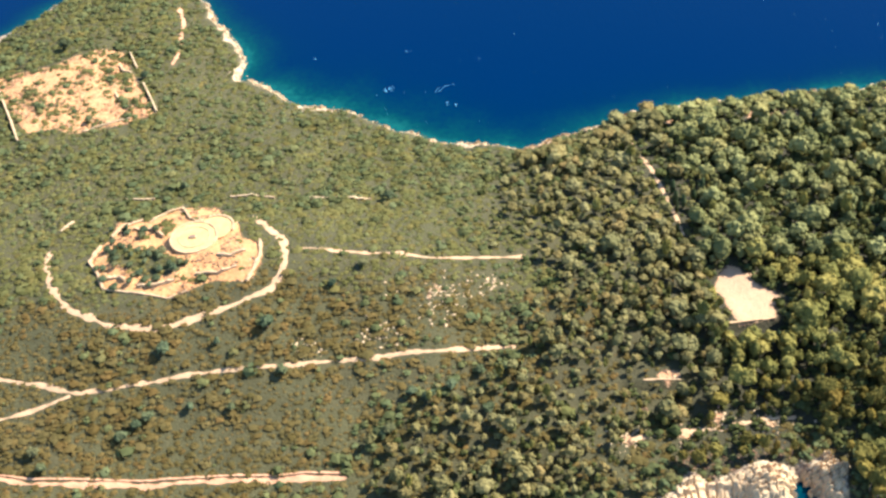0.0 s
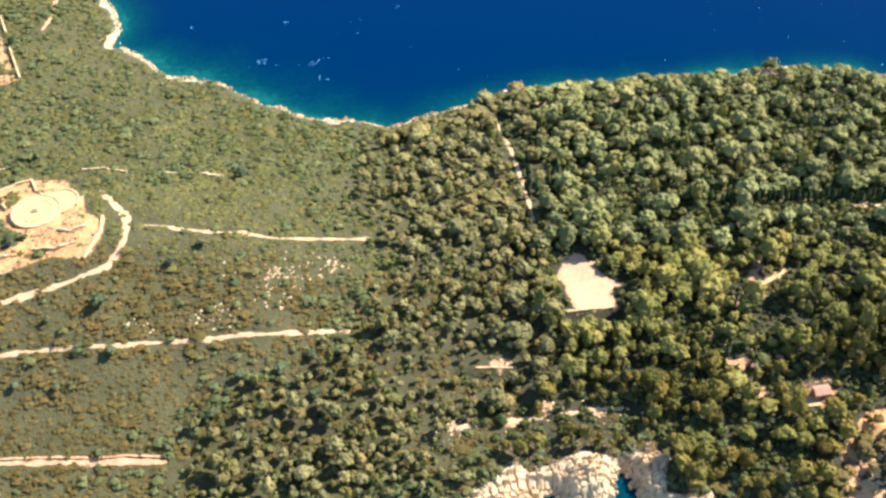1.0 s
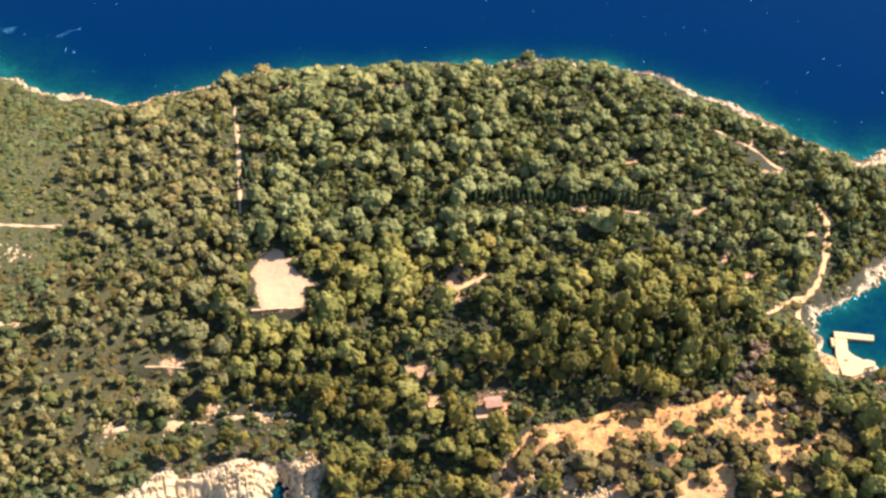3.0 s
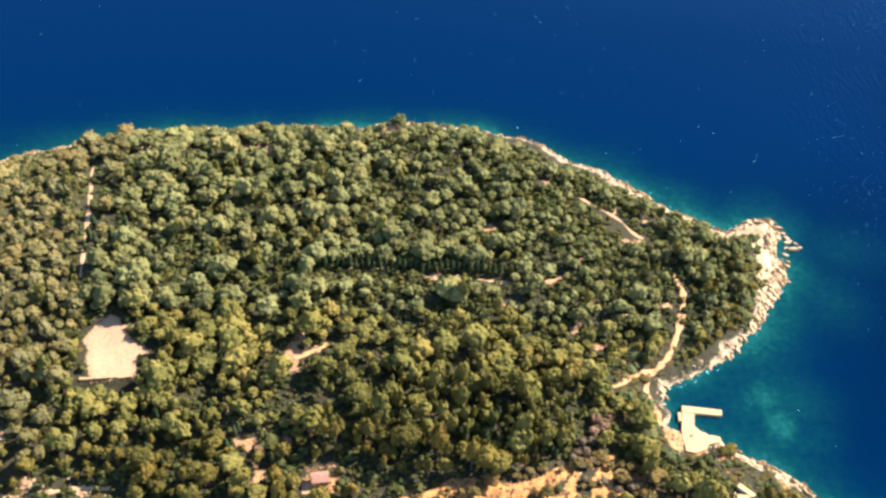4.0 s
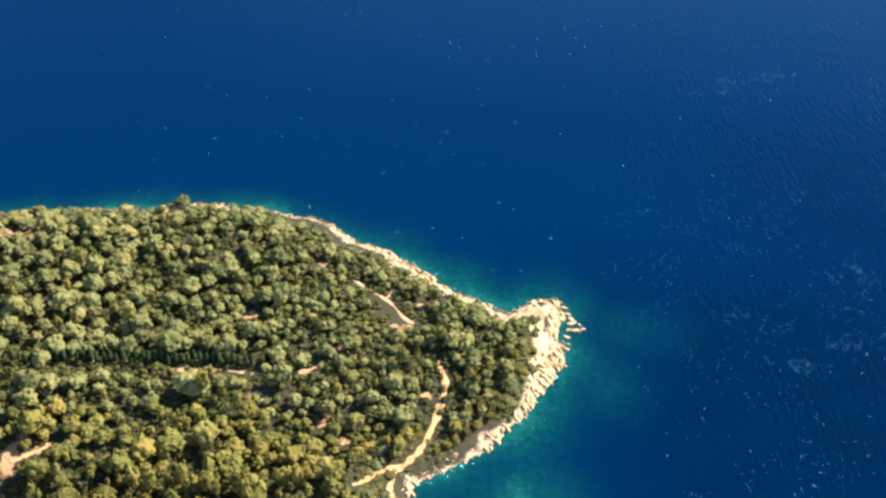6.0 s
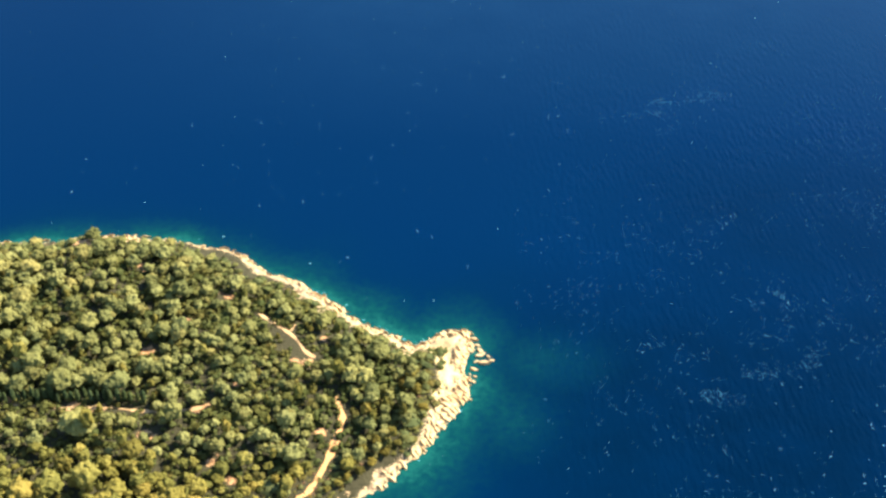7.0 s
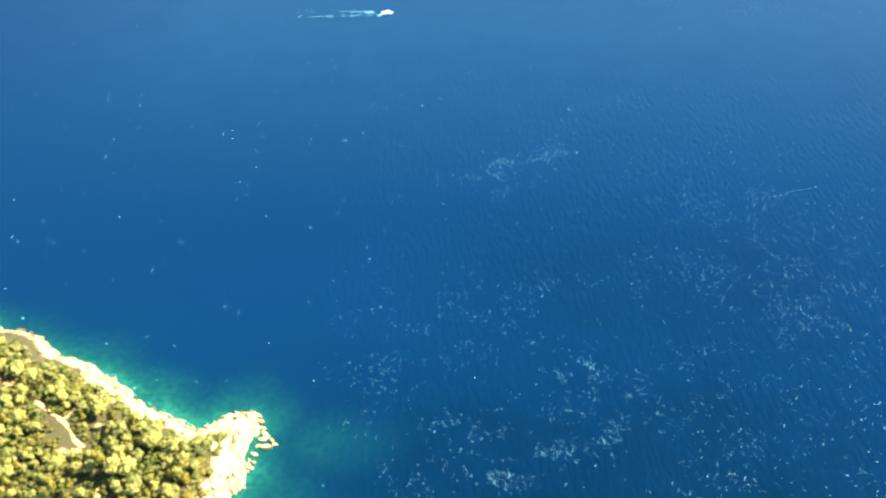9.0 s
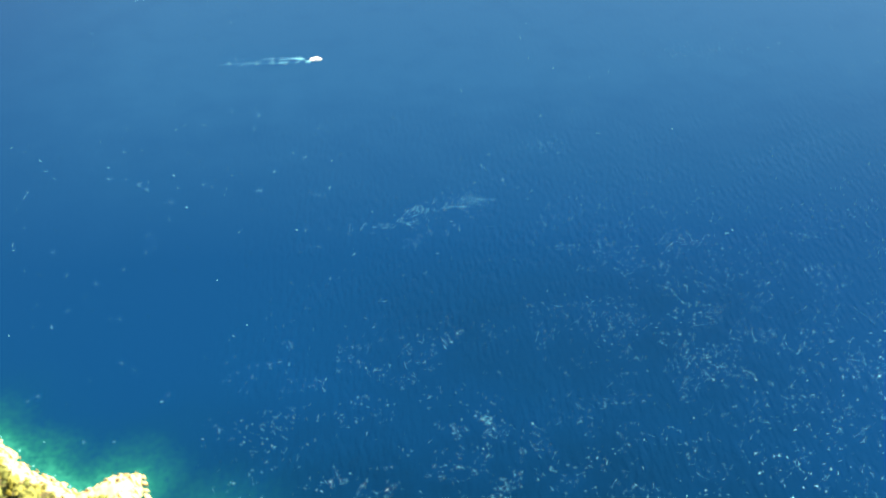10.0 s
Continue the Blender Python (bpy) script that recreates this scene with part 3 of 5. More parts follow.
tagged(sea, "deep blue choppy sea turning turquoise over shallows", "sea", kind="structure")


# ---- tracks ----
def track(name, points, wide, material, label, lift=0.14, seed=0):
    """A ragged strip that lies on the ground along a line."""
    pts = np.array(points, float)
    seg = np.hypot(*np.diff(pts, axis=0).T)
    s = np.concatenate([[0], np.cumsum(seg)])
    at = np.arange(0, s[-1], 0.8)
    x, y = np.interp(at, s, pts[:, 0]), np.interp(at, s, pts[:, 1])
    kernel = np.ones(7) / 7
    x, y = (np.convolve(np.pad(c, 3, mode="edge"), kernel, "valid") for c in (x, y))
    tx, ty = np.gradient(x), np.gradient(y)
    length = np.hypot(tx, ty)
    nx, ny = -ty / length, tx / length
    half = wide / 2 * (1 + 0.55 * value_noise(at, at * 0, 5, seed) + 0.5 * value_noise(at, at * 0, 1.7, seed + 1))
    half = np.maximum(half, 0.15) * np.clip(np.minimum(at, s[-1] - at) / 3 + 0.3, 0, 1)
    across = np.linspace(-1, 1, 5)
    wob = 0.5 * value_noise(at, at * 0, 9, seed + 2)
    px = x[:, None] + nx[:, None] * (across * half[:, None] + wob[:, None])
    py = y[:, None] + ny[:, None] * (across * half[:, None] + wob[:, None])
    pz = ground_z(px, py) + lift * (1 - 0.6 * np.abs(across)[None, :])
    me = mesh_from_arrays(name, np.stack([px, py, pz], -1).reshape(-1, 3), grid_faces(len(at), 5), material, smooth=True)
    return tagged(new(name, me), label, "track", kind="structure")


track("road", ROAD_UPPER, 1.25, M_PALE, "pale gravel track through low scrub", seed=31)
track("road", ROAD_MIDDLE, 1.35, M_PALE, "pale gravel track across the scrub slope", seed=34)
track("road", ROAD_BRANCH, 1.2, M_PALE, "short gravel branch of the track", seed=37)
track("road", ROAD_LOWER, 1.5, M_SOIL, "reddish earth track at the foot of the slope", seed=40)
track("road", RING, 2.1, M_PALE, "gravel ring track round the ruined fort", seed=43)
track("path", PATH_NORTH, 1.7, M_SOIL, "reddish footpath through scrub on the headland", seed=46)
track("path", PATH_COAST, 1.75, M_SAND, "sandy footpath winding through shore pines", seed=49)
track("path", PATH_BAY, 1.4, M_SAND, "sandy footpath down to the bay", seed=52)
track("path", PATH_WOOD, 1.15, M_PALE, "narrow pale footpath straight through the wood", seed=55)

track("path", PATH_SPOT, 0.9, M_SAND, "thin sandy footpath leaving a bare patch in the wood", seed=61)
track("path", PATH_CYPRESS, 1.1, M_PALE, "pale footpath at the foot of the cypress row", seed=64)
track("path", PATH_EAST, 1.05, M_PALE, "pale stony footpath near the headland's shore", seed=67)
track("path", PATH_EAST_FORK, 1.1, M_PALE, "short stony branch of the shore footpath", seed=70)
track("path", PATH_LEDGE, 1.4, M_PALE, "broken pale footpath along a ledge above the cove", seed=58)


# ---- trees and scrub ----
def ico(subdivisions):
    bm = bmesh.new()
    bmesh.ops.create_icosphere(bm, subdivisions=subdivisions, radius=1.0)
    v = np.array([p.co[:] for p in bm.verts])
    f = np.array([[q.index for q in face.verts] for face in bm.faces])
    bm.free()
    return v, f


ICO_V, ICO_F = ico(2)
LOW_V, LOW_F = ico(1)
FINE_V, FINE_F = ico(3)


def unit(rng, n):
    v = rng.normal(size=(n, 3))
    return v / np.linalg.norm(v, axis=1)[:, None]


def sprays(rng, at, out, size):
    """Small four-cornered sprays at the given places, standing off along out."""
    count = len(at)
    u = np.cross(out, unit(rng, count))
    u /= np.linalg.norm(u, axis=1)[:, None] + 1e-9
    w = np.cross(out, u) * 0.8 + out * rng.uniform(-0.35, 0.35, (count, 1))
    s = size * rng.uniform(0.6, 1.4, (count, 1))
    v = np.stack([at - u * s, at - w * s * 0.6, at + u * s, at + w * s], 1).reshape(-1, 3)
    k = np.arange(count)[:, None] * 4
    return v, np.concatenate([k + [0, 1, 2], k + [0, 2, 3]])


def leaf_cards(rng, centre, radius, count, size):
    """Sprays standing off a clump."""
    out = unit(rng, count)
    out[:, 2] = np.abs(out[:, 2]) * 0.9 - 0.15
    out /= np.linalg.norm(out, axis=1)[:, None]
    return sprays(rng, centre + out * radius * rng.uniform(0.86, 1.18, (count, 1)), out, size)


def clump(rng, centre, radius, squash, rough):
    v, f = LOW_V, LOW_F
    v = v * (1 + rng.uniform(-rough, rough, (len(v), 1)))
    return centre + v * radius * np.array([1, 1, squash]), f


def join(pieces):
    vs, fs, n = [], [], 0
    for v, f in pieces:
        vs.append(v)
        fs.append(f + n)
        n += len(v)
    return np.concatenate(vs), np.concatenate(fs)


def pine_crown(rng, cards=44, spray=0.075, slim=1.0):
    """A rounded pine crown, 1 wide, from 0.2 to 1 high: a core swollen into many tufts, broken up by needle sprays."""
    v, f = FINE_V, FINE_F
    count = 20
    tufts = unit(rng, count)
    tufts[:, 2] = np.abs(tufts[:, 2]) * 1.15 - 0.25
    tufts /= np.linalg.norm(tufts, axis=1)[:, None]
    near = v @ tufts.T
    sharp = rng.uniform(0.025, 0.07, count)
    swell = np.max(rng.uniform(0.18, 0.46, count) * np.exp((near - 1) / sharp), axis=1)
    r = 0.60 + swell + rng.uniform(-0.06, 0.06, len(v))
    rise, drop = rng.uniform(0.36, 0.43), rng.uniform(0.24, 0.36)
    p = v * r[:, None] * np.array([0.5, 0.5, 1.0])
    p[:, 2] = np.where(p[:, 2] > 0, p[:, 2] * rise, p[:, 2] * drop)
    lean = rng.uniform(-0.10, 0.10, 2)
    p[:, :2] = p[:, :2] * np.array([rng.uniform(0.84, 1.12), rng.uniform(0.84, 1.12)]) * slim + lean * p[:, 2:]
    chance = np.clip(v[:, 2] + 0.45, 0, 1) * (0.3 + swell)
    at = rng.choice(len(p), cards, p=chance / chance.sum())
    leaves = sprays(rng, p[at] * rng.uniform(0.92, 1.16, (cards, 1)), v[at], spray)
    return join([(p + [0, 0, 0.57], f), (leaves[0] + [0, 0, 0.57], leaves[1])])


def cypress_crown(rng):
    """A slim dark spindle, 1 high."""
    rings, sides = 9, 7
    h = np.linspace(0.04, 1.0, rings)
    r = 0.13 * np.sin(np.pi * np.clip(h, 0.03, 0.985) ** 0.75) ** 0.8
    a = np.linspace(0, 2 * np.pi, sides, endpoint=False)
    rr = r[:, None] * rng.uniform(0.75, 1.25, (rings, sides))
    v = np.stack([np.cos(a) * rr, np.sin(a) * rr, h[:, None] + 0 * rr], -1).reshape(-1, 3)
    f = []
    for i in range(rings - 1):
        for j in range(sides):
            p, q = i * sides + j, i * sides + (j + 1) % sides
            f += [(p, q, q + sides), (p, q + sides, p + sides)]
    pieces = [(v, np.array(f))]
    for z in (0.2, 0.35, 0.5, 0.65, 0.8):
        pieces.append(leaf_cards(rng, np.array([0, 0, z]), 0.12, 12, 0.04))
    return join(pieces)


def bush_shape(rng, cards=8):
    """A loose tuft of sprays round a small core."""
    core = clump(rng, np.array([0, 0, 0.2]), 0.33, 0.8, 0.3)
    c = np.array([*rng.uniform(-0.15, 0.15, 2), 0.2])
    return join([core, leaf_cards(rng, c, 0.38, cards, 0.19)])


def planted(name, shapes, x, y, wide, tall, seed, material, label, category, sink=0.1):
    """Many copies of a few shapes, standing on the ground, in one mesh."""
    rng = np.random.default_rng(seed)
    pick, turn, tone = rng.integers(0, len(shapes), len(x)), rng.uniform(0, 2 * np.pi, len(x)), rng.uniform(0, 1, len(x))
    z = ground_z(x, y) - sink
    vs, fs, ts, n = [], [], [], 0
    for k, (v, f) in enumerate(shapes):
        m = np.nonzero(pick == k)[0]
        if not len(m):
            continue
        c, s = np.cos(turn[m])[:, None], np.sin(turn[m])[:, None]
        px = (v[None, :, 0] * c - v[None, :, 1] * s) * wide[m][:, None] + x[m][:, None]
        py = (v[None, :, 0] * s + v[None, :, 1] * c) * wide[m][:, None] + y[m][:, None]
        pz = v[None, :, 2] * tall[m][:, None] + z[m][:, None]
        vs.append(np.stack([px, py, pz], -1).reshape(-1, 3))
        fs.append((f[None] + (np.arange(len(m)) * len(v))[:, None, None] + n).reshape(-1, 3))
        ts.append(np.repeat(tone[m], len(v)))
        n += len(m) * len(v)
    me = mesh_from_arrays(name, np.concatenate(vs), np.concatenate(fs), material, (("tone", np.concatenate(ts)),))
    return tagged(new(name, me), label, category, kind="stuff")


def jittered(rng, x0, x1, y0, y1, step, jitter=0.42):
    x, y = np.meshgrid(np.arange(x0, x1, step), np.arange(y0, y1, step), indexing="ij")
    x = x + (np.arange(x.shape[1]) % 2) * step / 2
    return (x + rng.uniform(-jitter, jitter, x.shape) * step).ravel(), (y + rng.uniform(-jitter, jitter, y.shape) * step).ravel()


def track_gap(x, y):
    gap = np.full(np.shape(x), 1e9)
    for line in TRACKS:
        gap = np.minimum(gap, line_distance(x, y, line))
    return gap


rng = np.random.default_rng(5)
PINES = [pine_crown(np.random.default_rng(100 + k), 34, 0.085) for k in range(14)]
FAR_PINES = [pine_crown(np.random.default_rng(130 + k), 24, 0.085) for k in range(14)]
SLIM_PINES = [pine_crown(np.random.default_rng(150 + k), 44, 0.085, 0.92) for k in range(6)]
BUSHES = [bush_shape(np.random.default_rng(200 + k), 9) for k in range(9)]

# the wood: one tree to each stand, none on tracks, clearings or shore rock
tx, ty = jittered(rng, -25, 320, 165, 375, 2.85, 0.48)
edge = signed_distance(tx, ty, FOREST_EDGE) + 6 * value_noise(tx, ty, 18, 61) + 4 * value_noise(tx, ty, 7, 62) + 6 * np.clip((230 - ty) / 20, 0, 1) * np.clip((30 - tx) / 30, 0, 1)
bank = 5.5 + 2 * rng.uniform(-1, 1, len(tx)) + 9.0 * np.exp(-((tx - 284) / 12) ** 2 - ((ty - 215) / 12) ** 2) + 2.5 * np.exp(-((tx - 90) / 26) ** 2 - ((ty - 186) / 9) ** 2) + 6.5 * np.exp(-((tx - 302) / 15) ** 2 - ((ty - 296) / 26) ** 2) + 7.5 * np.exp(-((tx - 262) / 40) ** 2 - ((ty - 333) / 24) ** 2)
bank -= 2.4 * np.exp(-((tx - 112) / 66) ** 4 - ((ty - 362) / 18) ** 2)
keep = (edge > 0) & (sample(grid_d, tx, ty) > bank) & (sample(bare, tx, ty) < 0.3) & (track_gap(tx, ty) > 2.0)
keep &= np.minimum(np.minimum(np.minimum(line_distance(tx, ty + 1.2, PATH_WOOD), line_distance(tx - 2.4, ty + 0.8, PATH_WOOD)), np.minimum(line_distance(tx - 1.4, ty + 2.8, PATH_WOOD), line_distance(tx, ty + 1.5, PATH_COAST))), np.minimum(line_distance(tx, ty, PATH_COAST), line_distance(tx - 2.2, ty, PATH_COAST))) > 2.8
keep &= np.minimum(np.minimum(line_distance(tx, ty + 1.5, PATH_EAST), line_distance(tx - 2.2, ty + 0.5, PATH_EAST)), line_distance(tx, ty + 1.0, PATH_SPOT)) > 2.6
keep &= line_distance(tx, ty + 3.4, PATH_EAST) > 2.2
keep &= (line_distance(tx, ty + 1.2, PATH_LEDGE) > 2.6) & ((line_distance(tx, ty + 4.2, PATH_LEDGE) > 2.2) | (rng.uniform(0, 1, len(tx)) < 0.3)) & ~((tx > 87) & (tx < 105) & (ty > 231) & (ty < 238))
thick = np.where(tx > 105, 0.66 + 0.32 * value_noise(tx, ty, 18, 64) + 0.14 * np.clip((tx - 190) / 40, 0, 1), 0.82) + 0.14 * np.clip((85 - tx) / 25, 0, 1)
thick = thick * np.where(ty > 262, 0.76, 0.92) * np.where(tx < 80, 0.8, 1.0)
keep &= (np.hypot(tx - 160.5, ty - 206.0) > 4.6) & (np.hypot(tx - 164.5, ty - 208.5) > 4.0) & (np.hypot(tx - 145.5, ty - 182.0) > 3.6)
keep &= signed_distance(tx - 2.4, ty, CLEARING) < -2.0
keep &= (signed_distance(tx, ty, CLEARING) < -2.2) & (rng.uniform(0, 1, len(tx)) < np.clip(0.14 + edge / 30, 0, thick))
keep &= ~((np.abs(ty - 283.0) < 2.8) & (tx > 139) & (tx < 213))
keep &= ~((ty > 275.5) & (ty < 281) & (tx > 139) & (tx < 215)) | (rng.uniform(0, 1, len(tx)) < 0.2)
keep &= ~((tx > 248) & (ty > 204) & (ty < 245) & (tx + 0.35 * ty < 362))
keep &= ~((tx > 268) & (ty > 204) & (ty < 245))
keep &= (np.hypot(tx - 270.9, ty - 199.2) > 4.6) & (np.hypot(tx - 272, ty - 202.4) > 4.5) & (np.hypot(tx - 279, ty - 195) > 3.5) & (line_distance(tx + 0.8, ty, [(269.2, 203.6), (264.9, 189.7)]) > 3.0)
dug = np.maximum(np.maximum(signed_distance(tx, ty + 1.8, QUARRY), signed_distance(tx, ty + 1.8, QUARRY_ARM)), signed_distance(tx, ty + 1.8, QUARRY_PIT))
keep &= (dug < -3.2) & (line_distance(tx, ty, [(234.5, 224.5), (228.5, 217), (227.5, 209), (233, 211), (238, 216)]) > 3.6)
in_scar = signed_distance(tx, ty, SCAR) > 0
keep &= ~in_scar | (rng.uniform(0, 1, len(tx)) < np.where(tx > 228, 0.28, 0.10))
keep &= ~((tx > 54) & (tx < 73) & (ty > 214) & (ty < 221.5)) | (rng.uniform(0, 1, len(tx)) < 0.12)
keep &= (np.hypot(tx - 148.6, ty - 243.6) > 5.4) & (np.hypot(tx - 236.5, ty - 226) > 6.0) & (np.hypot(tx - 134.5, ty - 220.5) > 3.6)
keep &= (np.hypot(tx - 157, ty - 204.5) > 4.5) & ~((tx > 252) & (tx < 276) & (ty > 216) & (ty < 240))
keep &= (signed_distance(tx, ty, COVE_ROCK) < -1.4) & ~((tx > 78) & (tx < 106) & (ty < 191.5))
near_cove = (tx > 50) & (tx < 108) & (ty < 197)
keep &= ~near_cove | (rng.uniform(0, 1, len(tx)) < 0.5)
# broad trees that stand out from the rest: place, width and height
BROAD = [(133.3, 208.2, 7.2, 7.0), (121.6, 190.5, 6.6, 6.4), (133.5, 192.0, 6.2, 6.2), (143.2, 191.0, 6.8, 6.4), (148.5, 188.5, 5.6, 6.0), (152.7, 194.4, 8.2, 6.6),
         (141.0, 200.2, 6.6, 6.2), (118.0, 259.0, 5.6, 5.6), (116.0, 251.0, 5.4, 5.6)]
for x, y, w, h in BROAD:
    keep &= np.hypot(tx - x, ty - y) > 0.5 * w + 0.6
tx, ty = tx[keep], ty[keep]
size = np.clip(np.exp(rng.normal(-0.06, 0.30, len(tx))), 0.45, 1.75) * (1 + 0.15 * value_noise(tx, ty, 25, 63)) * np.clip(0.6 + edge[keep] / 30, 0.6, 1.0)
size *= 1 - 0.26 * np.clip((85 - tx) / 25, 0, 1)
size *= 1 - 0.20 * np.clip((tx - 190) / 40, 0, 1) * np.clip((ty - 225) / 25, 0, 1)
size *= 1 + 0.12 * np.clip((ty - 300) / -60, 0, 1) * (tx > 110)
grove = (tx > 158) & (tx < 232) & (ty > 202) & (ty < 238)
slim = rng.uniform(0, 1, len(tx)) < np.where(grove, 0.7, np.where(ty < 250, 0.22, 0.10))
slim &= ty < 335
size *= np.where(slim, 0.86, 1.0)
stature = (1.10 + 0.22 * rng.uniform(0, 1, len(tx))) * (1 + 0.16 * np.clip((250 - ty) / 30, 0, 1))
stature *= np.where(slim, 1.5, 1.0) * np.where((ty > 320) & (sample(grid_d, tx, ty) < 15), np.where(tx < 170, 0.60, 0.72), 1.0)
girth = (np.where(ty > 262, 5.0, 4.6) - 0.5 * np.clip((165 - tx) / 30, 0, 1) * np.clip((245 - ty) / 20, 0, 1)) * np.where(slim, 0.72, 1.0)
single = np.zeros(len(tx), bool)
single[np.argsort(np.hypot((tx - 150) / 3.0, ty - 190))[:200]] = True
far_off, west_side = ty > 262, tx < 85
stands = ((PINES, ~slim & ~far_off & ~west_side, M_PINE, "dense wood of rounded green pines on the lower slope", 7), (FAR_PINES, ~slim & far_off & ~west_side, M_PINE_HAZED, "dense wood of rounded green pines above the far shore", 27),
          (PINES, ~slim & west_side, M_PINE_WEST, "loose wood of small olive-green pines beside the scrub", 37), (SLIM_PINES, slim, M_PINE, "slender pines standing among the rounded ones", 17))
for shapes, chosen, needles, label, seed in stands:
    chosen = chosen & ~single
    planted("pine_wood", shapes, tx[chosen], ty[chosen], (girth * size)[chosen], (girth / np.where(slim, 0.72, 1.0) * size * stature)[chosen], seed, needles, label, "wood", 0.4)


def tapered(bm, a, b, ra, rb, sides=6):
    """A tapered round bar from a to b."""
    a, b = Vector(a), Vector(b)
    q = (b - a).to_track_quat('Z', 'Y')
    rings = []
    for p, r in ((a, ra), (b, rb)):
        rings.append([bm.verts.new(p + q @ Vector((math.cos(2 * math.pi * k / sides) * r, math.sin(2 * math.pi * k / sides) * r, 0))) for k in range(sides)])
    for k in range(sides):
        bm.faces.new((rings[0][k], rings[0][(k + 1) % sides], rings[1][(k + 1) % sides], rings[1][k]))
    bm.faces.new(rings[1])
    return bm


def tree_trunk(seed):
    r = random.Random(seed)
    bm = bmesh.new()
    lean = (r.uniform(-0.05, 0.05), r.uniform(-0.05, 0.05))
    fork = (lean[0], lean[1], 0.36)
    tapered(bm, (0, 0, -0.05), fork, 0.045, 0.030)
    for k in range(4):
        a = 2 * math.pi * (k + r.random() * 0.6) / 4
        tapered(bm, fork, (lean[0] + math.cos(a) * 0.22, lean[1] + math.sin(a) * 0.22, 0.6 + 0.1 * r.random()), 0.022, 0.008, 5)
    return bm


def pine_model(seed, material, label, slim=1.0):
    tree = new("pine_tree")
    v, f = pine_crown(np.random.default_rng(seed), 110, 0.06, slim)
    crown = new("crown", mesh_from_arrays("crown", v, f, material, (("tone", np.zeros(len(v))),)))
    crown.parent = tree
    part("trunk", tree_trunk(seed), M_BARK, tree, "grey-brown forked trunk")
    return tagged(tree, label, "tree", "pines of the island")


def stand(model, x, y, wide, tall, turn, used, sink=0.3):
    """Puts the model itself first, and copies after that."""
    m = Matrix.Translation((x, y, float(ground_z(x, y)) - sink)) @ Matrix.Rotation(turn, 4, 'Z')
    if model not in used:
        used.add(model)
        model.matrix_basis = m @ Matrix.Diagonal((wide, wide, tall, 1))
        return model
    ob = copy_thing(model, m)
    ob.scale = (wide, wide, tall)
    return ob


used = set()
models = [pine_model(400 + k, M_PINE_WARM, "rounded green pine among others on the wooded slope") for k in range(8)]
slender = [pine_model(410 + k, M_PINE_WARM, "slender upright pine among others on the wooded slope", 0.9) for k in range(5)]
for k, i in enumerate(np.nonzero(single)[0]):
    stand(slender[k % 5] if slim[i] else models[k % 8], tx[i], ty[i], girth[i] * size[i], girth[i] / (0.72 if slim[i] else 1.0) * size[i] * stature[i], rng.uniform(0, 6.28), used)
broad_models = [pine_model(420 + k, M_PINE, "broad bright green pine with a domed crown") for k in range(4)]
for k, (x, y, w, h) in enumerate(BROAD):
    stand(broad_models[k % 4], x, y, w, h, k * 1.9, used)
# pines on the headland's sandy slope
for k, (x, y, w, h) in enumerate([(289.5, 294.8, 5.4, 5.2), (290.6, 289.4, 4.4, 4.6), (293.0, 283.0, 3.6, 3.4), (287.0, 290.6, 5.0, 5.2), (286.5, 284.5, 4.8, 5.0)]):
    stand(models[(k * 3) % 8], x, y, w, h, k * 1.3, used)

for k, (x, y, w, h) in enumerate([(265, 253.6, 3.0, 2.6), (268, 255.4, 3.6, 3.2), (270.5, 257.4, 3.2, 2.8), (274, 259.9, 3.9, 3.4), (277.5, 263, 3.4, 3.0), (281.5, 266.5, 3.6, 3.0), (285, 269.8, 3.2, 2.6), (272, 262.4, 4.2, 4.0), (270, 260.6, 3.6, 3.4),
                                  (274.5, 266.5, 4.4, 4.2), (278.5, 270.2, 4.2, 3.8), (283, 273.6, 3.8, 3.4), (269.0, 218.2, 3.6, 3.0), (272.4, 221.2, 3.4, 2.8), (271.4, 217.8, 3.8, 3.2), (274.0, 223.0, 2.8, 2.2)]):
    stand(models[(k * 3 + 1) % 8], x, y, w, h, k * 1.3, used)

# pines that stand alone in the scrub
LONE = [(-48.7, 238.0, 1.25), (-79.7, 232.2, 1.1), (-89.3, 206.2, 1.0), (-85.6, 209.5, 0.9), (-82.3, 211.9, 0.9), (-70.1, 214.3, 0.7), (-57.9, 213.0, 0.7),
        (-43.6, 223.1, 0.9), (-12.1, 203.1, 0.95), (-29.6, 251.7, 0.8), (-20.3, 259.4, 0.9), (-14.1, 299.8, 1.0), (-110.6, 197.1, 0.9), (-114.2, 202.6, 0.9),
        (-63.8, 233.7, 0.65), (5.8, 215.4, 1.0), (14.2, 220.5, 0.8), (-0.8, 212.1, 1.0), (-5.6, 214.0, 0.9), (16.0, 208.0, 0.9), (-87.3, 315.8, 0.9),
        (-173, 410, 1.1), (-156, 420, 1.2), (-134, 366, 0.8), (-118, 396.6, 0.9)]
lone = [pine_model(430 + k, M_LONE, "dark rounded pine standing alone in low scrub") for k in range(3)]
for k, (x, y, s) in enumerate(LONE):
    stand(lone[k % 3], x, y, 4.6 * s, 4.2 * s, k * 1.7, used)
for k in range(48):
    while True:
        x, y = rng.uniform(-110, -76), rng.uniform(258, 300)
        if signed_distance(np.array(x), np.array(y), YARD_WOOD) > (0 if k < 20 else -11) and math.hypot(x + 77.2, y - 279.6) > 11:
            break
    stand(lone[k % 3], x, y, rng.uniform(2.2, 3.9), rng.uniform(1.8, 3.4), k * 2.1, used)

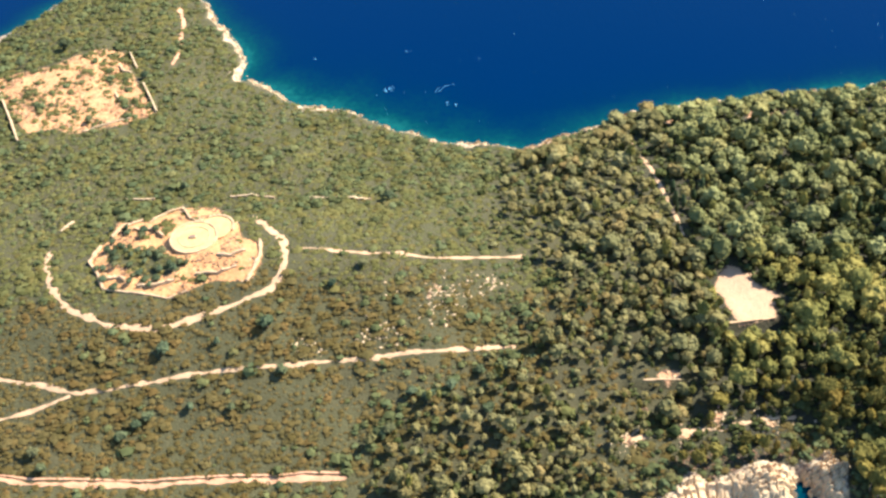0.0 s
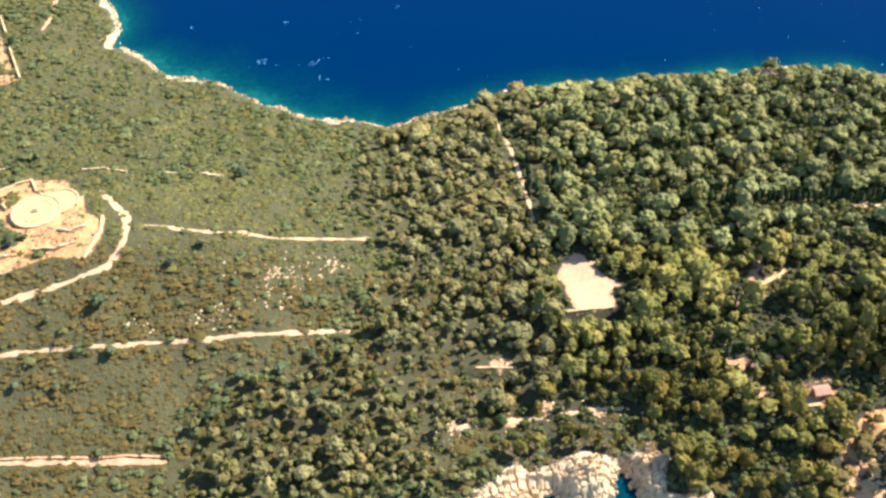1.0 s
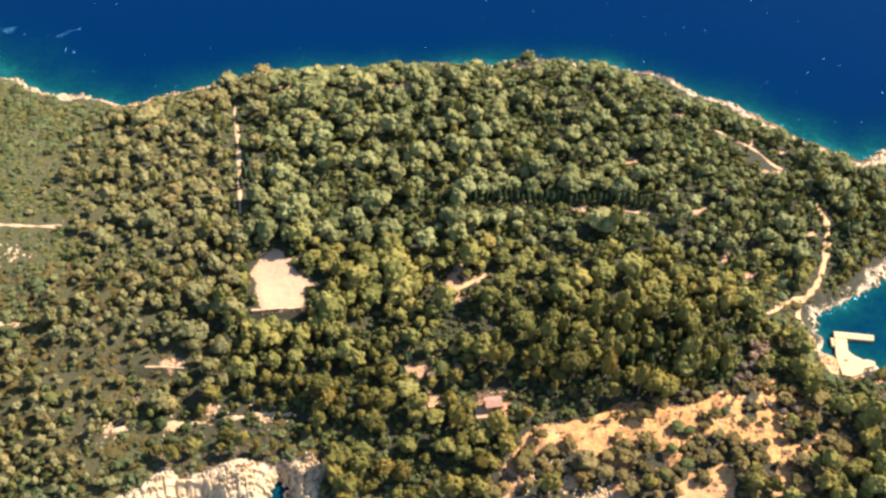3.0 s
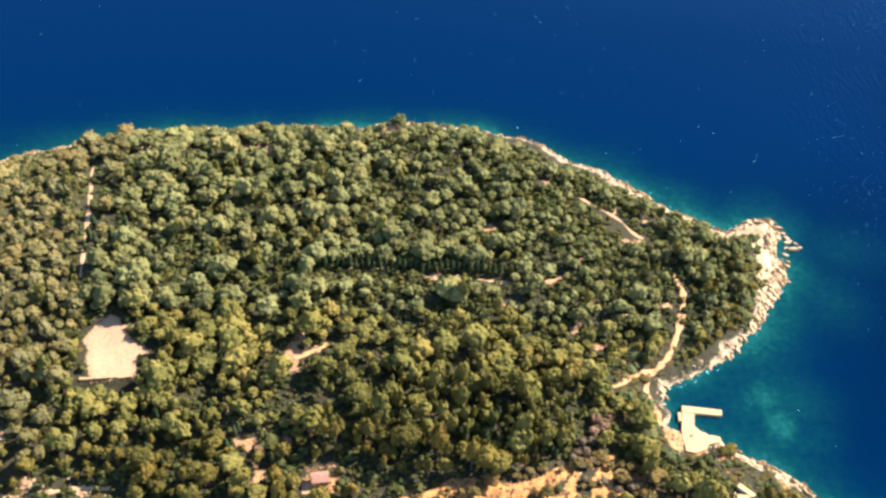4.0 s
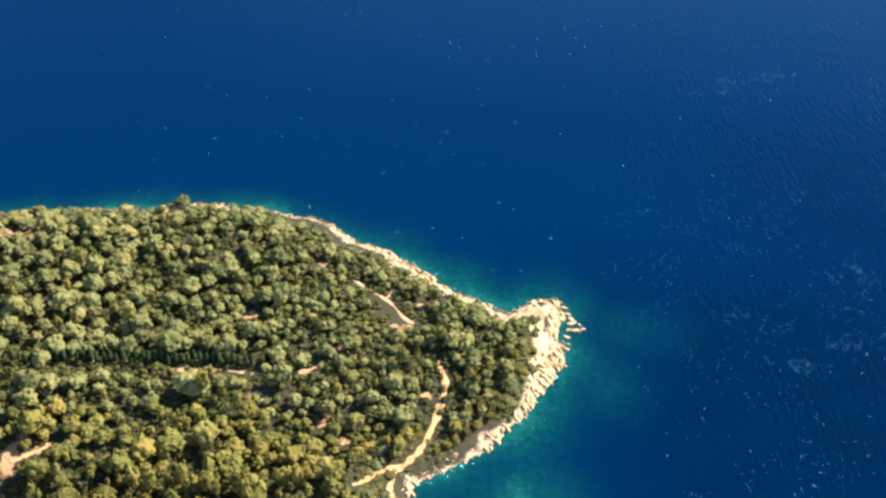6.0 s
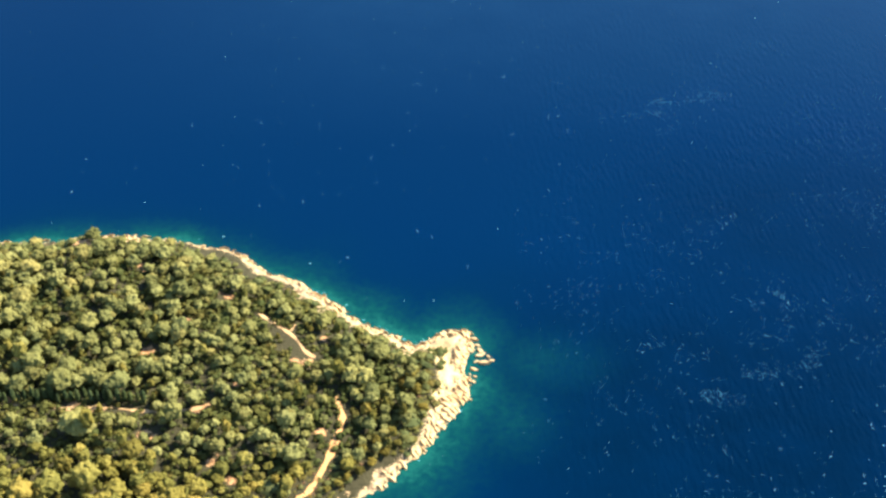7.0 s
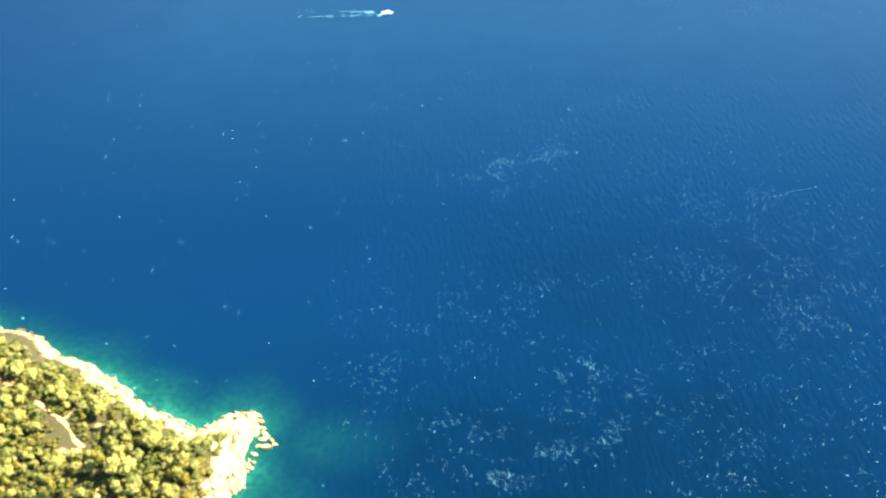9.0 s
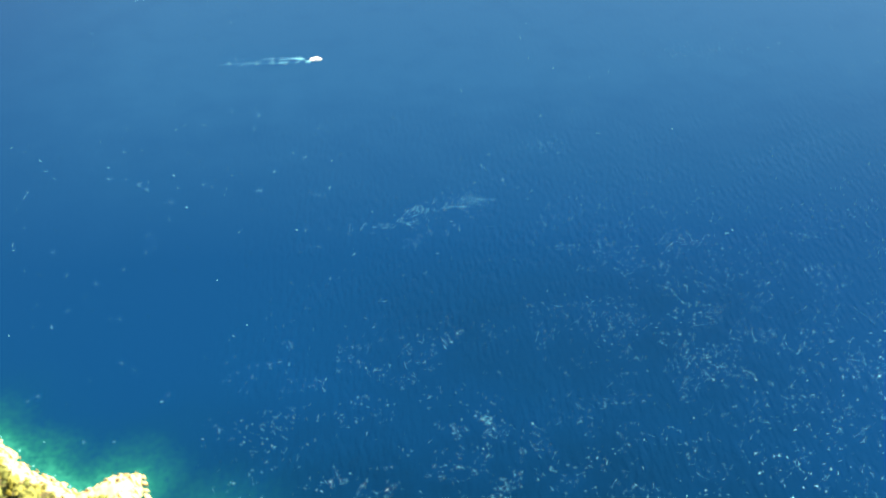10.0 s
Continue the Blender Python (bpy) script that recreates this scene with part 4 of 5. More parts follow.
# withered trees
withered = pine_model(450, M_DRY, "withered reddish-brown tree beside green pines")
for k, (x, y, s) in enumerate([(233.7, 226.1, 1.0), (236.0, 224.4, 1.0), (232.4, 222.2, 0.9), (234.4, 224.2, 0.8), (238.2, 228.5, 0.7), (186.5, 224.0, 0.8), (153.9, 220.0, 0.8), (147.7, 216.3, 0.8), (140, 214, 0.7), (60, 207, 0.7), (68, 209, 0.6)]):
    stand(withered, x, y, 4.6 * s, 4.6 * s, k * 2.3, used)
shrubs = [pine_model(460 + k, M_STRAW, "broad olive-brown shrub on the dug slope") for k in range(2)]
for k, (x, y, w) in enumerate([(171.6, 190.4, 4.4), (178.9, 187.0, 4.2), (190.4, 190.3, 5.6), (194.2, 188.0, 5.0), (186.6, 188.8, 4.2), (213.8, 197.4, 3.6), (221.7, 194.6, 3.4), (225.8, 199.8, 3.2), (209.6, 191.8, 4.0)]):
    stand(shrubs[k % 2], x, y, w, 0.72 * w, k * 1.7, used)
dark_shrub = pine_model(462, M_UNDER, "dark green bush in a hollow of the dug slope")
for k, (x, y, w) in enumerate([(206.3, 197.4, 4.6), (209.4, 196.2, 4.0), (201.2, 183.6, 4.6), (196.6, 182.5, 4.4), (207.3, 186.6, 4.8), (203.8, 190.4, 4.0), (220.6, 202.8, 2.8)]):
    stand(dark_shrub, x, y, w, 0.72 * w, k * 2.1, used)
dying = pine_model(451, M_WITHERED, "thin grey-brown dying tree on the dug slope")
for k, (x, y, s) in enumerate([(228.4, 218.7, 0.9), (229.5, 215.2, 0.85), (226.9, 214.8, 0.8), (230.6, 212.4, 0.7), (225.4, 212.6, 0.75), (228.0, 210.2, 0.7), (231.4, 219.4, 0.8), (227.6, 205.6, 0.6), (233.2, 205.2, 0.7), (236.6, 202.4, 0.8), (240.2, 203.8, 0.7)]):
    stand(dying, x, y, 4.2 * s, 4.4 * s, k * 1.9, used)


def cypress_model(seed):
    tree = new("cypress_tree")
    v, f = cypress_crown(np.random.default_rng(seed))
    crown = new("crown", mesh_from_arrays("crown", v, f, M_CYPRESS, (("tone", np.zeros(len(v))),)))
    crown.parent = tree
    part("trunk", tapered(bmesh.new(), (0, 0, -0.03), (0, 0, 0.3), 0.03, 0.015), M_BARK, tree)
    return tagged(tree, "slim dark green cypress in a row through the wood", "tree", "cypresses of the island")


cypress = [cypress_model(500 + k) for k in range(3)]
rows = [(140 + 1.9 * k, 283.4 + 0.6 * math.sin(k * 2.3)) for k in range(38)]
rows += [(rng.uniform(193, 226), rng.uniform(212, 226)) for _ in range(56)] + [(rng.uniform(100, 150), rng.uniform(200, 232)) for _ in range(16)]
rows += [(rng.uniform(75, 96), rng.uniform(272, 300)) for _ in range(10)]
for k, (x, y) in enumerate(rows):
    h = rng.uniform(4.6, 6.6)
    stand(cypress[k % 3], x, y, h * rng.uniform(0.85, 1.15), h, k * 1.3, used, 0.1)

# low scrub over the rest of the island, undergrowth beneath the trees
bx, by = jittered(rng, -212, 318, 165, 505, 1.86)
d = sample(grid_d, bx, by)
forest = signed_distance(bx, by, FOREST_EDGE)
field, digging = signed_distance(bx, by, WALLED_FIELD), signed_distance(bx, by, QUARRY)
yard = signed_distance(bx, by, FORT_YARD)
on_bare = sample(bare, bx, by)
chance = np.where(on_bare < 0.25, np.where(forest > 6, np.where(d < 15, 0.9, np.where(bx > 105, 0.9, 0.7)), 0.95), 0.0)
chance = np.where((bx > 87) & (bx < 105) & (by > 233.6) & (by < 238.5), 0.0, chance)
chance = np.where((field > 0) & (value_noise(bx, by, 5, 71) + 0.6 * value_noise(bx, by, 2.6, 76) > -0.12), 0.75, chance)
chance = np.where((digging > 0.5) & (value_noise(bx, by, 4, 72) + 0.7 * value_noise(bx, by, 2.2, 77) > 0.42), 0.7, chance)
chance = np.where((yard > 0) & (value_noise(bx, by, 4, 78) > 0.5) & (np.hypot(bx + 77, by - 280) > 9.5) & (np.hypot(bx + 70, by - 285) > 8), 0.7, chance)
chance = np.where((forest < 0) & (value_noise(bx, by, 6, 73) + 0.5 * value_noise(bx, by, 2.5, 79) < -0.95), 0.2, chance)
chance = np.where((bx > 253) & (bx < 272.5) & (by > 216.5) & (by < 231), 0.0, chance)
in_scar = signed_distance(bx, by, SCAR) > 0
chance = np.where(signed_distance(bx, by, COVE_ROCK) > -0.6, 0.0, chance)
chance = np.where(in_scar & (np.maximum(digging, signed_distance(bx, by, QUARRY_PIT)) < 0.5), np.where(on_bare < 0.4, 0.55, 0.14), chance)
shore = 4.0 - 2.4 * np.exp(-((bx - 112) / 66) ** 4 - ((by - 362) / 18) ** 2) + 2.2 * np.exp(-((bx - 255) / 40) ** 2 - ((by - 335) / 28) ** 2) + 3 * value_noise(bx, by, 9, 74) + 3.5 * np.exp(-((bx - 306) / 12) ** 2 - ((by - 303) / 24) ** 2)
keep = (d > shore) & (track_gap(bx, by) > 1.0 + 0.6 * value_noise(bx, by, 3, 75)) & (line_distance(bx, by + 2.0, PATH_EAST) > 1.5) & (rng.uniform(0, 1, len(bx)) < chance)
bx, by, forest = bx[keep], by[keep], forest[keep]
bs = np.clip(np.exp(rng.normal(-0.08, 0.34, len(bx))), 0.45, 2.0) * (1 + 0.3 * value_noise(bx, by, 12, 65))
west = np.clip((95 - bx) / 30, 0, 1) * (rng.uniform(0, 1, len(bx)) < 0.75)
under = ~in_scar[keep] & (rng.uniform(0, 1, len(bx)) > west) & (forest + 5 * value_noise(bx, by, 10, 66) > 2) & (d[keep] > 13 + 4 * value_noise(bx, by, 7, 68))
brush = in_scar[keep]
planted("scar_bushes", FAR_PINES, bx[brush], by[brush], 3.2 * bs[brush], 2.8 * bs[brush], 18, M_STRAW, "olive and straw-brown bushes on the dug slope", "scrub", 0.15)
plain = ~under & ~brush
low_slope = by + 8 * value_noise(bx, by, 25, 112) + rng.uniform(-6, 6, len(bx)) < 256
for chosen, leaves, label in ((plain & low_slope, M_SCRUB_WARM, "low brownish evergreen scrub on the lower slope"), (plain & ~low_slope, M_SCRUB, "low grey-green evergreen scrub covering the upper slope")):
    planted("scrub", BUSHES, bx[chosen], by[chosen], 2.7 * bs[chosen], 0.9 * bs[chosen], 8, leaves, label, "scrub", 0.15)
planted("undergrowth", BUSHES, bx[under], by[under], 2.7 * bs[under], 2.5 * bs[under], 12, M_UNDER, "dark green bushes beneath the pines", "scrub", 0.1)
tall = plain & (rng.uniform(0, 1, len(bx)) < 0.45 * ((forest > 4) & (d[keep] < 17)) + 0.03 + 0.05 * (value_noise(bx, by, 20, 67) > 0.3) + 0.26 * (by > 295) + 0.3 * np.clip(1 + forest / 25, 0, 1) * (forest < 0))
planted("scrub_thicket", BUSHES, bx[tall] + 0.5, by[tall], 3.2 * bs[tall], 1.9 * bs[tall], 9, M_THICKET, "taller dark green bushes dotted through low scrub", "scrub")


gx2, gy2 = jittered(rng, -182, 300, 180, 420, 1.15)
dry = (sample(bare, gx2, gy2) > 0.3) & (signed_distance(gx2, gy2, CLEARING) < 0) & (np.hypot(gx2 + 77, gy2 - 280) > 9.2) & (np.hypot(gx2 + 70, gy2 - 284) > 7)
dry &= (value_noise(gx2, gy2, 4.5, 95) + 0.5 * value_noise(gx2, gy2, 2, 96) > 0.0) & (rng.uniform(0, 1, len(gx2)) < 0.75) & (track_gap(gx2, gy2) > 1.2)
dry |= (gx2 > 66) & (gx2 < 112) & (signed_distance(gx2, gy2, COVE_ROCK) < -0.5) & (gy2 < 195) & (rng.uniform(0, 1, len(gx2)) < 0.55)
edge_d = sample(grid_d, gx2, gy2)
dry |= (gx2 > 235) & (edge_d > 5) & (edge_d < 11) & (rng.uniform(0, 1, len(gx2)) < 0.22) & (value_noise(gx2, gy2, 7, 97) > 0)
dry |= (gx2 > 170) & (gx2 < 255) & (gy2 < 212) & (sample(bare, gx2, gy2) < 0.3) & (rng.uniform(0, 1, len(gx2)) < 0.26)
gs = rng.uniform(0.5, 1.2, int(dry.sum()))
planted("dry_brush", BUSHES, gx2[dry], gy2[dry], 1.3 * gs, 0.7 * gs, 13, M_DRY, "dry brown brush on bare reddish soil", "brush")


# ---- shore rock ----
def boulder_shape(rng, form=(ICO_V, ICO_F)):
    v = form[0] * (1 + rng.uniform(-0.12, 0.12, (len(form[0]), 1)))
    for n in unit(rng, 7):
        over = np.maximum(v @ n - rng.uniform(0.45, 0.75), 0)
        v = v - over[:, None] * n
    return v * np.array([rng.uniform(0.75, 1.2), rng.uniform(0.6, 1.0), rng.uniform(0.4, 0.65)]), form[1]


BOULDERS = [boulder_shape(np.random.default_rng(600 + k)) for k in range(8)]
PEBBLES = [boulder_shape(np.random.default_rng(620 + k), (LOW_V, LOW_F)) for k in range(8)]


def rock_ledge(x0, x1, y0, y1, strike, reach, label, seed, relief=1.0):
    """Bedded limestone along the shore: tilted strata broken into blocks, a step at each joint."""
    x, y = np.meshgrid(np.arange(x0, x1, 0.4), np.arange(y0, y1, 0.4), indexing="ij")
    far = sample(grid_d, x, y)
    c, q = math.cos(strike), math.sin(strike)
    u = -q * x + c * y + 1.1 * value_noise(x, y, 8, seed) + 0.4 * value_noise(x, y, 2.6, seed + 1)
    v = c * x + q * y + 0.9 * value_noise(x, y, 5, seed + 2)
    u = u / 1.35 + 0.45 * value_noise(u, u * 0, 5, seed + 8)
    row = np.floor(u)
    rise = 1 - (u - row)
    along = v / 2.3 + 3.7 * rand2(row, row * 0, seed + 3)
    col = np.floor(along)
    block = rand2(row, col, seed + 4)
    joint = np.clip(1 - np.minimum(along - col, col + 1 - along) * 2.3 / 0.35, 0, 1)
    lift = 0.1 + rise * (0.35 + 0.55 * block) + 0.45 * block - 0.5 * joint + 0.15 * value_noise(x, y, 1.3, seed + 5)
    skerry = 2.6 * np.exp(-((x - 311.5) / 5) ** 2 - ((y - 308) / 8) ** 2)
    mask = np.clip((reach(x, y) + 1.8 * value_noise(x, y, 9, seed + 6) + 2.4 * (rand2(row, col, seed + 7) - 0.5) - far) / 1.2, 0, 1) * np.clip((far + 1.5 + skerry + 2.6 * (block - 0.5)) / 1.0, 0, 1)
    z = ground_z(x, y) - 0.4 + mask * (0.4 + relief * lift)
    faces = grid_faces(*x.shape)
    faces = faces[(mask.ravel()[faces] > 0.02).any(axis=1)]
    kept, faces = np.unique(faces, return_inverse=True)
    verts = np.stack([x.ravel(), y.ravel(), z.ravel()], -1)[kept]
    me = mesh_from_arrays("shore_ledge", verts, faces.reshape(-1, 4), M_STONE)
    return tagged(new("shore_ledge", me), label, "rock ledge", kind="structure")


rock_ledge(246, 322, 238, 362, -0.75, lambda x, y: 1.2 - 2.2 * np.exp(-((x - 268) / 17) ** 2 - ((y - 252) / 12) ** 2) + 2.0 * np.exp(-((x - 304) / 15) ** 2 - ((y - 300) / 26) ** 2) + 1.6 * np.exp(-((x - 262) / 42) ** 2 - ((y - 335) / 28) ** 2),
           "sloping cream limestone strata at the headland's tip", 210)
rock_ledge(272, 302, 196, 226, -0.75, lambda x, y: 3.2 + 0 * x, "cream limestone ledge on the bay's far shore", 230)
rock_ledge(50, 120, 171, 197, 0.3, lambda x, y: np.where(signed_distance(x, y, COVE_ROCK) + 1.2 * value_noise(x, y, 3, 113) > 0.6, 12.0, -1.5), "broken cream limestone ledge round a small inlet", 250, 1.8)
rock_ledge(-112, 76, 338, 476, 0.5, lambda x, y: 1.6 + 0 * x, "cream limestone ledge below the scrub slope", 270)
rock_ledge(76, 246, 340, 382, 0.0, lambda x, y: 1.0 + 0 * x, "cream limestone ledge below the wooded slope", 290)
rx, ry = jittered(rng, -210, 325, 165, 480, 1.25)
d = sample(grid_d, rx, ry)
bold = np.exp(-((rx - 306) / 22) ** 2 - ((ry - 298) / 40) ** 2) + np.exp(-((rx - 90) / 26) ** 2 - ((ry - 184) / 12) ** 2)
strand = np.exp(-((rx - 255) / 42) ** 2 - ((ry - 338) / 30) ** 2)
keep = (d > -1.3 - 1.5 * bold) & (d < 2.2 + 1.2 * bold + 2.5 * strand) & (rng.uniform(0, 1, len(rx)) < 0.30 + 0.15 * strand)
rx, ry, bold = rx[keep], ry[keep], bold[keep]
rs = rng.uniform(0.3, 1.0, len(rx)) ** 1.3 * (0.9 + 0.5 * bold)
planted("shore_rocks", PEBBLES, rx, ry, rs, rs * 1.1, 10, M_STONE, "pale broken limestone along the waterline", "rocks", 0.05)


def slab_shape(rng):
    """An angular block of bedded limestone, its top tilted and its foot wider."""
    n = int(rng.integers(5, 7))
    a = np.linspace(0, 2 * np.pi, n, endpoint=False) + rng.uniform(-0.3, 0.3, n)
    r = rng.uniform(0.75, 1.1, n)
    flat = np.stack([np.cos(a) * r, np.sin(a) * r * rng.uniform(0.34, 0.58)], -1)
    tilt = rng.uniform(-0.22, 0.22, 2)
    rings = []
    for grow, z in ((1.12, -0.7), (1.0, 0.22), (0.86, 0.34)):
        p = flat * grow * (1 + rng.uniform(-0.07, 0.07, (n, 1)))
        rings.append(np.column_stack([p, z + (p @ tilt if z > 0 else 0 * p[:, 0]) + rng.uniform(-0.04, 0.04, n)]))
    v = np.concatenate(rings + [rings[2].mean(axis=0)[None] + [0, 0, 0.03]])
    f = []
    for k in range(n):
        q = (k + 1) % n
        for o in (0, n):
            f += [(o + k, o + q, o + n + q), (o + k, o + n + q, o + n + k)]
        f.append((2 * n + k, 2 * n + q, 3 * n))
    return v, np.array(f)


SLABS = [slab_shape(np.random.default_rng(640 + k)) for k in range(10)]
sx2, sy2 = jittered(rng, -210, 325, 168, 480, 2.1)
d = sample(grid_d, sx2, sy2)
at_tip = np.exp(-((sx2 - 303) / 17) ** 2 - ((sy2 - 298) / 30) ** 2)
at_tip = np.maximum(at_tip, 0.35 * np.exp(-((sx2 - 280) / 22) ** 2 - ((sy2 - 258) / 16) ** 2))
at_cove = np.exp(-((sx2 - 86) / 30) ** 2 - ((sy2 - 184) / 7) ** 2)
strand = np.exp(-((sx2 - 258) / 46) ** 2 - ((sy2 - 335) / 34) ** 2)
reach = 0.9 + 1.6 * at_tip + 4.5 * at_cove + 2.6 * strand + 2.0 * value_noise(sx2, sy2, 9, 81)
keep = ~((sx2 > 247) & (sx2 < 273) & (sy2 > 219) & (sy2 < 243)) & (d > -1.2 - 1.2 * at_tip) & (d < reach) & (value_noise(sx2, sy2, 7, 84) > -0.35 - at_tip) & (rng.uniform(0, 1, len(sx2)) < 0.36 + 0.12 * at_cove)
sx2, sy2, at_tip, at_cove, strand = sx2[keep], sy2[keep], at_tip[keep], at_cove[keep], strand[keep]
ss = 0.66 * rng.uniform(0.6, 1.3, len(sx2)) * (0.9 + 0.3 * at_tip + 0.4 * at_cove + 0.35 * strand)
st = -0.7 + (0.4 - 0.25 * at_tip) * rng.normal(size=len(sx2)) + 1.2 * at_cove * rng.uniform(-1, 1, len(sx2))
order = np.argsort(-(at_tip + at_cove + 0.3 * rng.uniform(0, 1, len(sx2))))
slabs = [new("shore_rock", mesh_from_arrays("shore_rock", v, f, M_STONE)) for v, f in SLABS]
for ob in slabs:
    tagged(ob, "tilted angular cream limestone rock on the shore", "rock", "shore rocks")
for k, i in enumerate(order[:120]):
    stand(slabs[k % 10], sx2[i], sy2[i], ss[i], min(ss[i], 1.3) * rng.uniform(0.6, 1.2), st[i], used, -0.25)
# slabs cut off from the headland by water
for k, (x, y, size_, turn) in enumerate([(312.8, 305.6, 2.2, -0.2), (309.6, 302.8, 1.3, -0.3), (312.0, 311.2, 1.5, -0.8), (314.6, 308.4, 1.2, -0.9), (315.6, 306.6, 1.0, 0.2), (310.6, 306.2, 1.2, 0.5), (311.4, 313.6, 1.1, -0.4), (313.2, 309.6, 1.0, 0.9), (309.8, 299.6, 1.0, -0.7), (309.0, 311.0, 1.3, -0.5), (310.5, 316.5, 1.6, -0.6), (311.8, 308.8, 1.5, 0.3), (309, 297.5, 1.0, -0.4), (307.6, 290, 1.0, -0.6)]):
    ob = stand(slabs[k % 10], x, y, size_, size_ * 0.9, turn, used)
    ob.location.z = 0.1
rest = order[120:]
planted("shore_slabs", SLABS, sx2[rest], sy2[rest], ss[rest], ss[rest] * 1.2, 14, M_STONE, "broken cream limestone ledges along the shore", "rocks", 0.1)

stones = [new("boulder", mesh_from_arrays("boulder", v, f, M_STONE)) for v, f in BOULDERS]
for ob in stones:
    tagged(ob, "large pale limestone boulder on the shore", "rock", "shore boulders")
far = np.argsort(-(bold + 0.5 * rng.uniform(0, 1, len(rx))))[:100]
for k, i in enumerate(far):
    s = rng.uniform(0.4, 1.0)
    stand(stones[k % 8], rx[i] + rng.uniform(-1, 1), ry[i] + rng.uniform(-1, 1), s, s * 1.1, rng.uniform(0, 6.28), used, -0.1)

# boulders among the trees
for k, (x, y, size_) in enumerate([(146.0, 183.2, 2.1), (144.6, 182.4, 1.2), (154.5, 189.6, 0.9), (90.5, 215.8, 0.9), (171.5, 187.0, 1.2), (168.4, 185.4, 1.1), (175.0, 186.2, 0.9), (186.5, 179.0, 1.3), (190.4, 177.4, 1.2)]):
    stand(stones[(k * 3) % 8], x, y, size_, size_ * 1.1, k * 1.1, used, -0.2)

# rubble in the walled field, the fort's yard and the bare spots
ux, uy = jittered(rng, -182, 260, 185, 420, 1.3)
keep = (sample(bare, ux, uy) > 0.35) & (signed_distance(ux, uy, CLEARING) < 0) & (rng.uniform(0, 1, len(ux)) < 0.10)
ux, uy = ux[keep], uy[keep]
clusters = [(1.6, 250, 6), (8, 246, 5), (-14, 236, 5), (-18, 234, 4), (-37, 231, 3.5), (4, 241, 5), (20, 252, 4), (97, 204, 4), (70, 200, 5), (54, 198, 4), (83, 203, 4), (133, 222, 4), (245, 268, 4)]
clusters += [(172, 187.5, 2.5), (168, 185, 2.5), (184, 179, 3), (190, 177, 2.5), (164, 178, 3), (176, 183, 3), (264, 222.5, 2), (267.5, 224.5, 1.6), (257, 222, 2)]
for cx, cy, r in clusters:
    ux, uy = np.concatenate([ux, rng.normal(cx, r * 0.8, 46)]), np.concatenate([uy, rng.normal(cy, r * 0.6, 46)])
us = rng.uniform(0.15, 0.9, len(ux)) ** 1.2
planted("rubble", PEBBLES, ux, uy, us, us, 11, M_STONE, "scattered pale stones on bare reddish soil", "rubble", 0.02)


# ---- walls and buildings ----
def box(bm, x0, x1, y0, y1, z0, z1):
    c = [bm.verts.new((x, y, z)) for z in (z0, z1) for x, y in ((x0, y0), (x1, y0), (x1, y1), (x0, y1))]
    for f in ((3, 2, 1, 0), (4, 5, 6, 7), (0, 1, 5, 4), (1, 2, 6, 5), (2, 3, 7, 6), (3, 0, 4, 7)):
        bm.faces.new([c[k] for k in f])
    return bm


def worn(bm, width=0.05):
    bmesh.ops.bevel(bm, geom=list(bm.edges), offset=width, segments=1, affect='EDGES')
    return bm


def stone_wall(points, thick, tall, label, seed, material=M_STONE, deep=0.5):
    """An uneven dry wall along a line, following the ground."""
    pts = np.array(points, float)
    s = np.concatenate([[0], np.cumsum(np.hypot(*np.diff(pts, axis=0).T))])
    at = np.arange(0, s[-1] + 0.01, 0.6)
    x, y = np.interp(at, s, pts[:, 0]), np.interp(at, s, pts[:, 1])
    tx_, ty_ = np.gradient(x), np.gradient(y)
    length = np.hypot(tx_, ty_)
    nx, ny = -ty_ / length, tx_ / length
    h = tall * (1 + 0.3 * value_noise(at, at * 0, 2.4, seed) + 0.25 * value_noise(at, at * 0, 0.9, seed + 1))
    w = thick / 2 * (1 + 0.25 * value_noise(at, at * 0, 1.3, seed + 2))
    g = ground_z(x, y)
    ring = [np.stack([x + k * nx * w * q, y + k * ny * w * q, z], -1) for k, q, z in ((-1, 1.2, g - deep), (-1, 0.85, g + h), (1, 0.85, g + h * 0.96), (1, 1.2, g - deep))]
    v = np.stack(ring, 1)
    n = len(at)
    f = [(i * 4 + k, i * 4 + (k + 1) % 4, i * 4 + 4 + (k + 1) % 4, i * 4 + 4 + k) for i in range(n - 1) for k in range(4)]
    f += [(0, 3, 2, 1), (n * 4 - 4, n * 4 - 3, n * 4 - 2, n * 4 - 1)]
    return tagged(new("stone_wall", mesh_from_arrays("stone_wall", v.reshape(-1, 3), f, material)), label, "wall", "dry-stone walls")


stone_wall([(-128.0, 416.2), (-122.4, 403.6)], 0.7, 1.3, "pale dry-stone wall beside the bare field", 80)
stone_wall([(-117.4, 391.0), (-108.1, 369.9)], 0.7, 1.3, "pale dry-stone wall along the field's edge", 83)
stone_wall([(-184, 405), (-178.1, 393.2), (-166.9, 370.8), (-159.3, 354.6)], 0.8, 1.4, "long pale dry-stone wall at the field's far side", 86)
stone_wall([(-135.7, 360.4), (-127.6, 363.7), (-118.1, 367.7)], 0.6, 0.7, "low crumbling wall at the foot of the field", 89)
stone_wall([(-130.4, 406.6), (-128, 402), (-124, 400)], 0.7, 1.2, "corner of a ruined stone hut", 92)
stone_wall([(-127.8, 385.7), (-124.8, 378.8)], 0.8, 1.0, "broken stretch of pale field wall", 95)
stone_wall([(-107.6, 310.9), (-97, 310.3)], 0.7, 0.9, "short stretch of dry-stone wall in scrub", 98)
